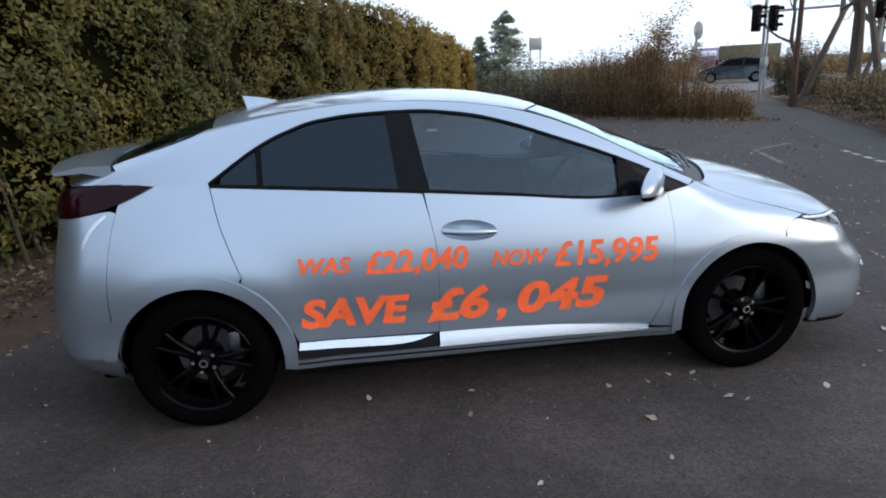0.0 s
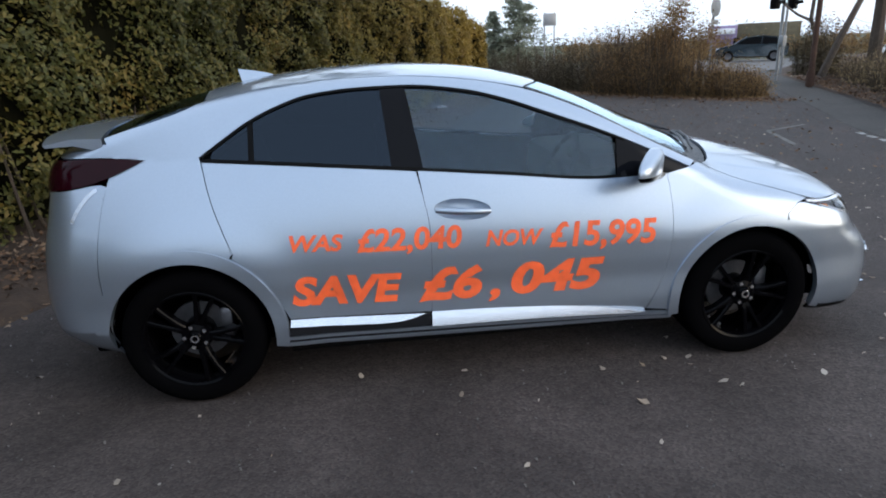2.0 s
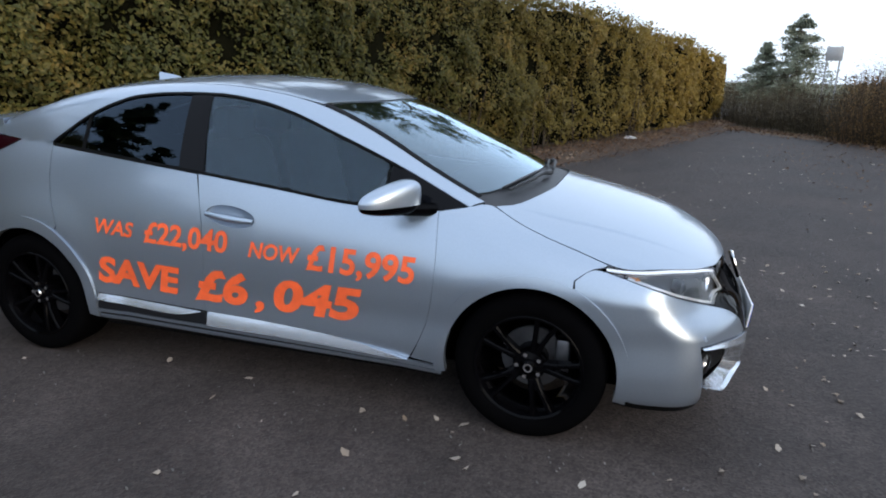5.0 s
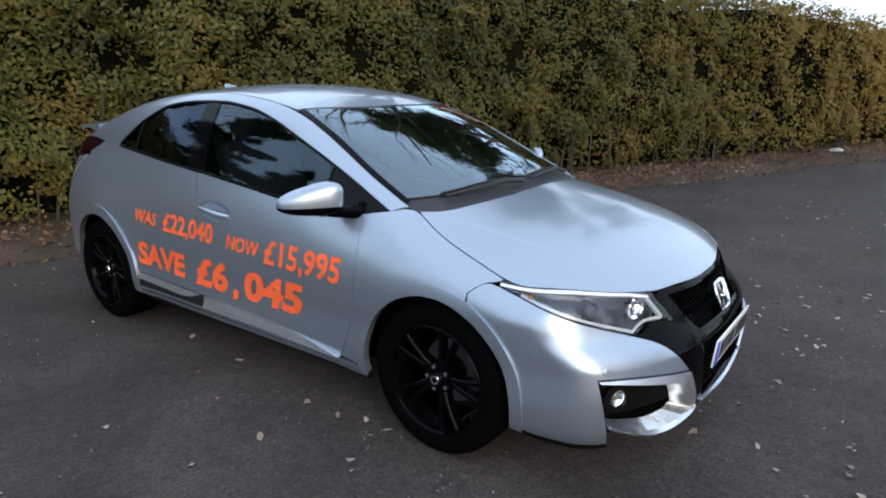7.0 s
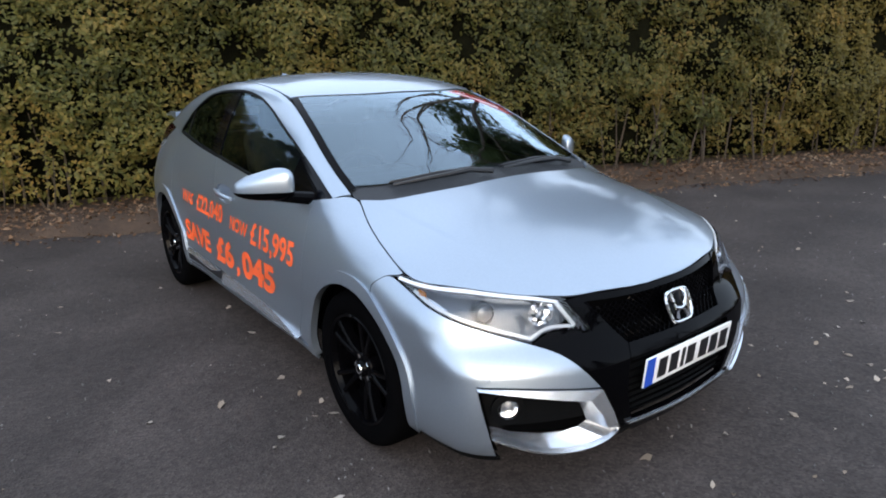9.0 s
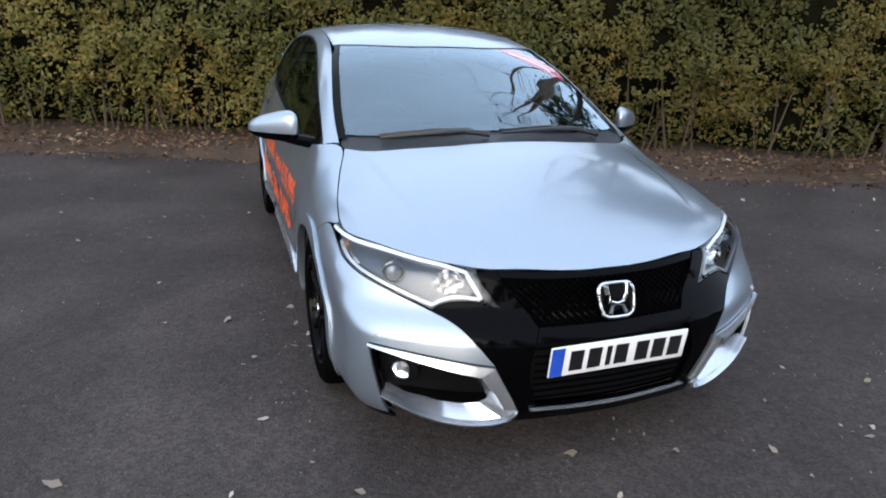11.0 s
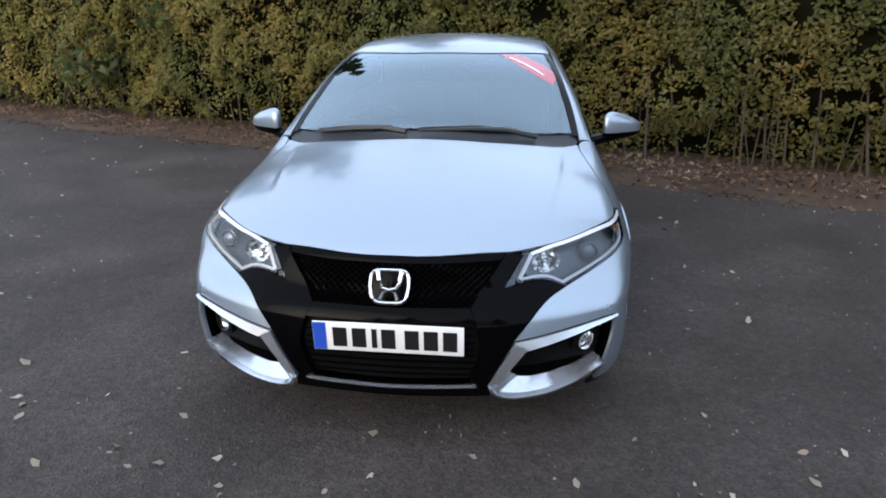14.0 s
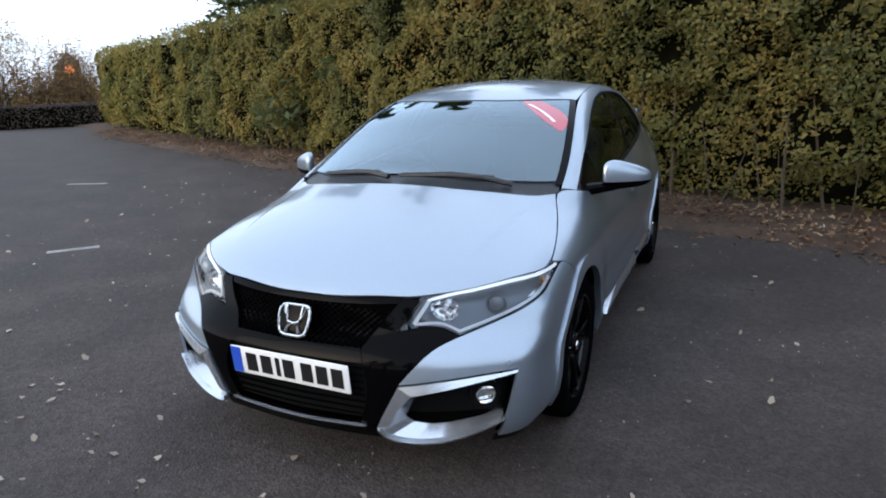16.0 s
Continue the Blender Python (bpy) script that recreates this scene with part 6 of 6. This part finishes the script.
part("rear_spoiler", bm, M_PAINT, car, "silver spoiler across the tail")
bm = bmesh.new()
rows = []
for i in range(12):
    u = i / 11
    h, w = 0.062 * (1 - u) ** 0.8 + 0.002, 0.028 * (1 - 0.75 * u) 
    x = -1.10 + 0.16 * u + 0.0
    z0 = float(TOP(x)) - 0.004
    rows.append([bm.verts.new(p) for p in ((x, -w, z0), (x - 0.03 * (1 - u) * 0.5, -w * 0.45, z0 + h * 0.8), (x - 0.02 * (1 - u), 0, z0 + h), (x - 0.03 * (1 - u) * 0.5, w * 0.45, z0 + h * 0.8), (x, w, z0))])
for p, q in zip(rows[:-1], rows[1:]):
    for j in range(4):
        bm.faces.new((p[j], p[j + 1], q[j + 1], q[j]))
bm.faces.new(rows[0])
part("shark_fin_aerial", bm, M_PAINT, car, "silver shark-fin aerial")

# grille, plate, badge
mesh_line = [(-24.6, 0.672), (-14, 0.678), (0, 0.682), (14, 0.678), (24.6, 0.672), (16.6, 0.545), (8, 0.543), (0, 0.541), (-8, 0.543), (-16.6, 0.545)]
panel("grille_back", Nose, Nose.turn(mesh_line), M_DARK, car, label="dark backing of the grille", offset=-0.03, depth=0.0, gap=-0.01)
body_panel("bonnet_lip", Nose, Nose.turn([(-25.6, 0.712), (-13.5, 0.703), (0, 0.7), (13.5, 0.703), (25.6, 0.712), (24.5, 0.688), (13.5, 0.68), (0, 0.678), (-13.5, 0.68), (-24.5, 0.688)]), 1, M_BLACK, offset=-0.004)
body_panel("grille_bar", Nose, Nose.turn([(-16.4, 0.544), (0, 0.541), (16.4, 0.544), (17, 0.503), (0, 0.5), (-17, 0.503)]), 1, M_BLACK, offset=0.001, gap=-0.001)
panel("lower_grille", Nose, Nose.turn([(-17.2, 0.505), (17.2, 0.505), (18.3, 0.4), (16, 0.285), (0, 0.274), (-16, 0.285), (-18.3, 0.4)]), M_SATIN, car, label="black lower grille", offset=-0.025, depth=0.0, gap=-0.004)
panel("front_splitter", Nose, Nose.turn([(-19.6, 0.274), (-17, 0.262), (0, 0.252), (17, 0.262), (19.6, 0.274), (21, 0.215), (0, 0.2), (-21, 0.215)]), M_BLACK, car, label="gloss black lip under the nose", offset=0.004, depth=0.03)
panel("splitter_line", Nose, ribbon(Nose.turn([(-17.5, 0.268), (-9, 0.26), (0, 0.257), (9, 0.26), (17.5, 0.268)]), 0.005), M_SILVER, car, offset=0.012, depth=0.012, gap=0.0)
panel("under_nose", Nose, Nose.turn([(-42, 0.3), (42, 0.3), (43, 0.17), (-43, 0.17)]), M_DARK, car, offset=-0.06, depth=0.0)

# honeycomb bars of the upper grille
gv, gf = [], []
inside = [(TURN_K * radians(a), z) for a, z in mesh_line]
pitch = 0.026
for fam in (1, -1):
    for i in range(-40, 41):
        line = [(i * pitch + fam * k * 0.006, 0.54 + k * 0.0048) for k in range(0, 31)]
        run = []
        for p in line:
            zlo = 0.541 + 0.004 * abs(p[0]) / 0.26
            zhi = 0.682 - 0.01 * (p[0] / 0.386) ** 2
            half = 0.2607 + (0.3864 - 0.2607) * (p[1] - 0.545) / 0.127
            if zlo <= p[1] <= zhi and abs(p[0]) <= half:
                run.append(p)
        if len(run) > 2:
            q = Nose.cast(np.array(run))
            q = q - skin_normal(q) * 0.014
            v, f = tube_verts(q[::2] if len(q) > 4 else q, [0.0028] * len(q[::2] if len(q) > 4 else q), 4)
            gf += [tuple(j + len(gv) for j in g) for g in f]
            gv += v
link_mesh("grille_mesh", gv, gf, M_BLACK, car, label="black honeycomb grille mesh")
for z in np.arange(0.3, 0.5, 0.026):
    a = np.linspace(-17.0, 17.0, 25) * TURN_K * math.pi / 180
    q = Nose.cast(np.stack([a, np.full(25, z)], 1))
    q = q - skin_normal(q) * 0.016
    v, f = tube_verts(q, [0.004] * 25, 6)
    link_mesh("lower_grille_bar", v, f, M_DARK, car)

px = 2.185
plate = part("number_plate", box_bm((0.008, 0.52, 0.111), (px, 0, 0.447), 0.003, pose(0, 0, 0, 0, 6, 0)), M_PLATE, car, "white front number plate with blue end band")
part("plate_band", box_bm((0.002, 0.045, 0.105), (px + 0.0048, -0.235, 0.447), 0.0, pose(0, 0, 0, 0, 6, 0)), M_PLATE_BLUE, plate)
for i, yy in enumerate((-0.165, -0.098, -0.045, 0.003, 0.083, 0.148, 0.213)):
    part("plate_bar", box_bm((0.002, 0.018 if i == 2 else 0.048, 0.074), (px + 0.0050, yy, 0.446), 0.0, pose(0, 0, 0, 0, 6, 0)), M_PLATE_INK, plate)

badge_at = Matrix.Translation((2.126, 0, 0.612)) @ pose(0, 0, 0, 0, -22, 0)


def badge_piece(points, r, name):
    v, f = tube_verts([badge_at @ Vector((0, y, z)) for y, z in points], [r] * len(points), 8)
    return link_mesh(name, v, f, M_CHROME, badge)


badge = part("badge", box_bm((0.012, 0.125, 0.105), (0, 0, 0), 0.004), M_BLACK, car, "chrome framed badge on the grille")
badge.matrix_local = badge_at
ring = [(0.066 * math.copysign(abs(math.cos(a)) ** 0.45, math.cos(a)), 0.056 * math.copysign(abs(math.sin(a)) ** 0.45, math.sin(a))) for a in np.linspace(0, 2 * math.pi, 41)]
v, f = tube_verts([Vector((0.006, y * (1 - 0.12 * (z < 0) * abs(z) / 0.056), z)) for y, z in ring], [0.0065] * 41, 8)
link_mesh("badge_frame", v, f, M_CHROME, badge)
for sd in (1, -1):
    v, f = tube_verts([Vector((0.009, sd * y, z)) for y, z in ((0.041, 0.052), (0.035, 0.02), (0.026, -0.006), (0.0, -0.012))], [0.0095, 0.0085, 0.007, 0.006], 8)
    link_mesh("badge_stroke", v, f, M_CHROME, badge)
    v, f = tube_verts([Vector((0.009, sd * y, z)) for y, z in ((0.0, -0.014), (0.02, -0.02), (0.03, -0.045))], [0.004, 0.005, 0.007], 8)
    link_mesh("badge_stroke", v, f, M_STEEL, badge)

# hidden shell behind the gaps, floor pan and wheel wells
link_mesh("body_shell", np.concatenate(shell_v), shell_f, M_DARK, car, smooth=False, label="black inner body behind the panels")
part("floor_pan", box_bm((3.7, 1.36, 0.05), (0.05, 0, 0.235), 0.02), M_DARK, car)
part("firewall", box_bm((0.04, 1.3, 0.45), (1.0, 0, 0.62), 0.01), M_DARK, car)
for sx in (1, -1):
    for sd in (1, -1):
        bm = lathe_bm([(0.356, 0.12), (0.356, -0.12), (0.0, -0.12)], 40)
        bmesh.ops.scale(bm, vec=(1, sd, 1), verts=bm.verts)
        bmesh.ops.bisect_plane(bm, geom=bm.verts[:] + bm.edges[:] + bm.faces[:], plane_co=(0, 0, -0.04), plane_no=(0, 0, 1), clear_inner=True)
        bmesh.ops.translate(bm, vec=(sx * AXLE, sd * 0.68, 0.317), verts=bm.verts)
        part("wheel_well", bm, M_DARK, car)


def build_wheel():
    wheel = new("wheel")
    wheel.parent = car
    tyre = [(0.222, -0.105), (0.232, -0.112), (0.262, -0.116), (0.292, -0.112), (0.308, -0.1), (0.315, -0.08), (0.317, -0.04), (0.317, 0.04),
            (0.315, 0.08), (0.308, 0.1), (0.292, 0.112), (0.24, 0.112), (0.222, 0.1)]
    part("tyre", lathe_bm(tyre, 64), M_TYRE, wheel, "black low-profile tyre")
    rim = part("rim", lathe_bm([(0.222, -0.098), (0.229, -0.108), (0.224, -0.113), (0.214, -0.108), (0.206, -0.085)], 64), M_RIM, wheel)
    part("barrel", lathe_bm([(0.206, -0.085), (0.198, -0.04), (0.197, 0.0), (0.199, 0.02), (0.196, 0.09)], 64), M_BARREL, rim)
    part("brake_disc", lathe_bm([(0.0, 0.02), (0.135, 0.02), (0.135, 0.04), (0.0, 0.04)], 40), M_STEEL, wheel)
    part("hub", lathe_bm([(0.0, -0.098), (0.026, -0.098), (0.03, -0.094), (0.034, -0.085), (0.062, -0.078), (0.07, -0.06), (0.07, 0.02), (0.0, 0.02)], 36), M_RIM, wheel)
    part("hub_cap", lathe_bm([(0.012, -0.1025), (0.019, -0.103), (0.021, -0.099)], 24), M_CHROME, wheel)
    for i in range(5):
        a0 = 2 * math.pi * i / 5
        for d in (-0.17, 0.17):
            bm = bmesh.new()
            secs = []
            for r, half, y0, y1, sw in ((0.05, 0.016, -0.076, -0.03, 0.55), (0.1, 0.0115, -0.09, -0.045, 0.85), (0.16, 0.0095, -0.097, -0.055, 1.0), (0.205, 0.012, -0.1, -0.05, 1.08), (0.218, 0.014, -0.1, -0.04, 1.1)):
                a = a0 + d * sw
                c, s_ = math.cos(a), math.sin(a)
                secs.append([bm.verts.new((r * c - k * s_, y, r * s_ + k * c)) for k, y in ((-half, y1), (-half, y0 + 0.006), (-half * 0.55, y0), (half * 0.55, y0), (half, y0 + 0.006), (half, y1))])
            for p, q in zip(secs[:-1], secs[1:]):
                for j in range(6):
                    bm.faces.new((p[j], p[(j + 1) % 6], q[(j + 1) % 6], q[j]))
            bm.faces.new(secs[0])
            bm.faces.new(secs[-1])
            part("spoke", bm, M_RIM, wheel)
        c, s_ = math.cos(a0 + 0.63), math.sin(a0 + 0.63)
        bm = rod_bm((0.05 * c, -0.05, 0.05 * s_), (0.05 * c, -0.086, 0.05 * s_), 0.0095, 0.0095, 6)
        part("wheel_nut", bm, M_CHROME, wheel)
    part("caliper", box_bm((0.06, 0.07, 0.15), (0.125, 0.02, 0.03), 0.012), M_STEEL, wheel)
    return wheel


first = build_wheel()
first.location = (AXLE, -0.75, TYRE_R)
for sx, sd in ((-1, -1), (1, 1), (-1, 1)):
    copy_thing(first, pose(sx * AXLE, sd * 0.75, TYRE_R, 0, 0, 0 if sd < 0 else 180))

# cabin
for y in (-0.37, 0.37):
    seat = new("front_seat")
    seat.parent = car
    part("cushion", box_bm((0.52, 0.5, 0.18), (0.02, y, 0.5), 0.05, None), M_SEAT, seat)
    part("seat_back", box_bm((0.16, 0.48, 0.62), (-0.3, y, 0.83), 0.06, pose(0, 0, 0, 0, -14, 0)), M_SEAT, seat)
    for py in (-0.06, 0.06):
        part("headrest_post", rod_bm((-0.355, y + py, 1.06), (-0.36, y + py, 1.16), 0.009, 0.009, 10), M_CHROME, seat)
    part("headrest", box_bm((0.1, 0.26, 0.18), (-0.36, y, 1.2), 0.04), M_SEAT, seat)
bench = new("rear_bench")
bench.parent = car
part("cushion", box_bm((0.5, 1.25, 0.18), (-0.85, 0, 0.52), 0.05), M_SEAT, bench)
part("seat_back", box_bm((0.14, 1.25, 0.5), (-1.15, 0, 0.82), 0.05, pose(0, 0, 0, 0, -16, 0)), M_SEAT, bench)
dash = part("dashboard", box_bm((0.5, 1.36, 0.3), (0.82, 0, 0.78), 0.08), M_DASH, car, "grey dashboard behind the windscreen")
part("instrument_hood", box_bm((0.22, 0.4, 0.08), (0.7, -0.37, 0.955), 0.03), M_DASH, dash)
v, f = tube_verts([pose(0.5, -0.37, 0.9, 0, -65, 0) @ Vector((0.18 * math.cos(a), 0.18 * math.sin(a), 0)) for a in np.linspace(0, 2 * math.pi, 33)], [0.015] * 33, 8)
wheel_ring = link_mesh("steering_wheel", v, f, M_DASH, car)
part("steering_boss", merge_bm(box_bm((0.06, 0.12, 0.1), (0.52, -0.37, 0.9), 0.02), box_bm((0.03, 0.34, 0.035), (0.51, -0.37, 0.9), 0.01)), M_DASH, wheel_ring)
part("rear_view_mirror", box_bm((0.03, 0.24, 0.06), (0.42, 0, 1.235), 0.012), M_SATIN, car)
part("parcel_shelf", box_bm((0.5, 1.1, 0.03), (-1.45, 0, 0.98), 0.01), M_SEAT, car)

# wipers
for a, b, c in (((1.235, -0.09), (1.21, -0.33), (1.145, -0.54)), ((1.15, 0.5), (1.225, 0.22), (1.26, -0.03))):
    p = skin_cast(np.array([a[0], b[0], c[0]]), np.array([a[1], b[1], c[1]]), 0.3, 0, 0, 1, 1.4) + np.array([[0.0, 0, 0.008], [-0.01, 0, 0.026], [-0.02, 0, 0.02]])
    v, f = tube_verts([Vector(p[0]), Vector(p[0]).lerp(Vector(p[1]), 0.5) + Vector((0, 0, 0.012)), Vector(p[1]), Vector(p[2])], [0.014, 0.011, 0.009, 0.006], 6)
    wiper = link_mesh("wiper", v, f, M_COWL, car, label="black windscreen wiper")
    run = [Vector(p[0]).lerp(Vector(p[1]), 0.3) + Vector((-0.03, 0, 0.016)), Vector(p[1]) + Vector((-0.035, 0, 0.004)), Vector(p[2]) + Vector((-0.03, 0, 0.006))]
    v, f = tube_verts(run, [0.006, 0.009, 0.005], 6)
    link_mesh("blade", v, f, M_TRIM, wiper, label="rubber wiper blade")

# price lettering on the right-hand doors


def lettering(text, x0, x1, z0, z1, drop, lean, weight=0.03):
    cu = bpy.data.curves.new("letters", "FONT")
    cu.body, cu.resolution_u, cu.shear, cu.offset = text, 4, lean, weight
    tmp = new("letters", cu)
    dg = bpy.context.evaluated_depsgraph_get()
    me = tmp.evaluated_get(dg).to_mesh()
    v = np.array([w.co[:2] for w in me.vertices])
    f = [tuple(p.vertices) for p in me.polygons]
    tmp.evaluated_get(dg).to_mesh_clear()
    bpy.data.objects.remove(tmp)
    lo, hi = v.min(0), v.max(0)
    base, head = 0.0, hi[1]
    x = x0 + (v[:, 0] - lo[0]) / (hi[0] - lo[0]) * (x1 - x0)
    z = z0 + (v[:, 1] - base) / (head - base) * (z1 - z0) + drop * (x - x0)
    y = side_width(x, z) + 0.0025
    link_mesh("price_lettering", np.stack([x, -y, z], 1), f, M_LETTER, car, smooth=False, label="hand-painted orange lettering: " + text)


lettering("WAS", -0.836, -0.605, 0.697, 0.768, -0.03, 0.25)
lettering("\u00a322,040", -0.55, -0.085, 0.678, 0.777, -0.02, 0.12)
lettering("NOW", 0.02, 0.285, 0.664, 0.735, -0.03, 0.25)
lettering("\u00a315,995", 0.31, 0.815, 0.64, 0.752, -0.025, 0.12)
lettering("SAVE", -0.85, -0.36, 0.452, 0.583, -0.03, 0.2, 0.045)
lettering("\u00a36", -0.29, 0.004, 0.43, 0.585, -0.01, 0.2, 0.045)
lettering(",", 0.03, 0.085, 0.425, 0.455, -0.01, 0.2, 0.03)
lettering("045", 0.135, 0.575, 0.428, 0.576, 0.0, 0.2, 0.045)
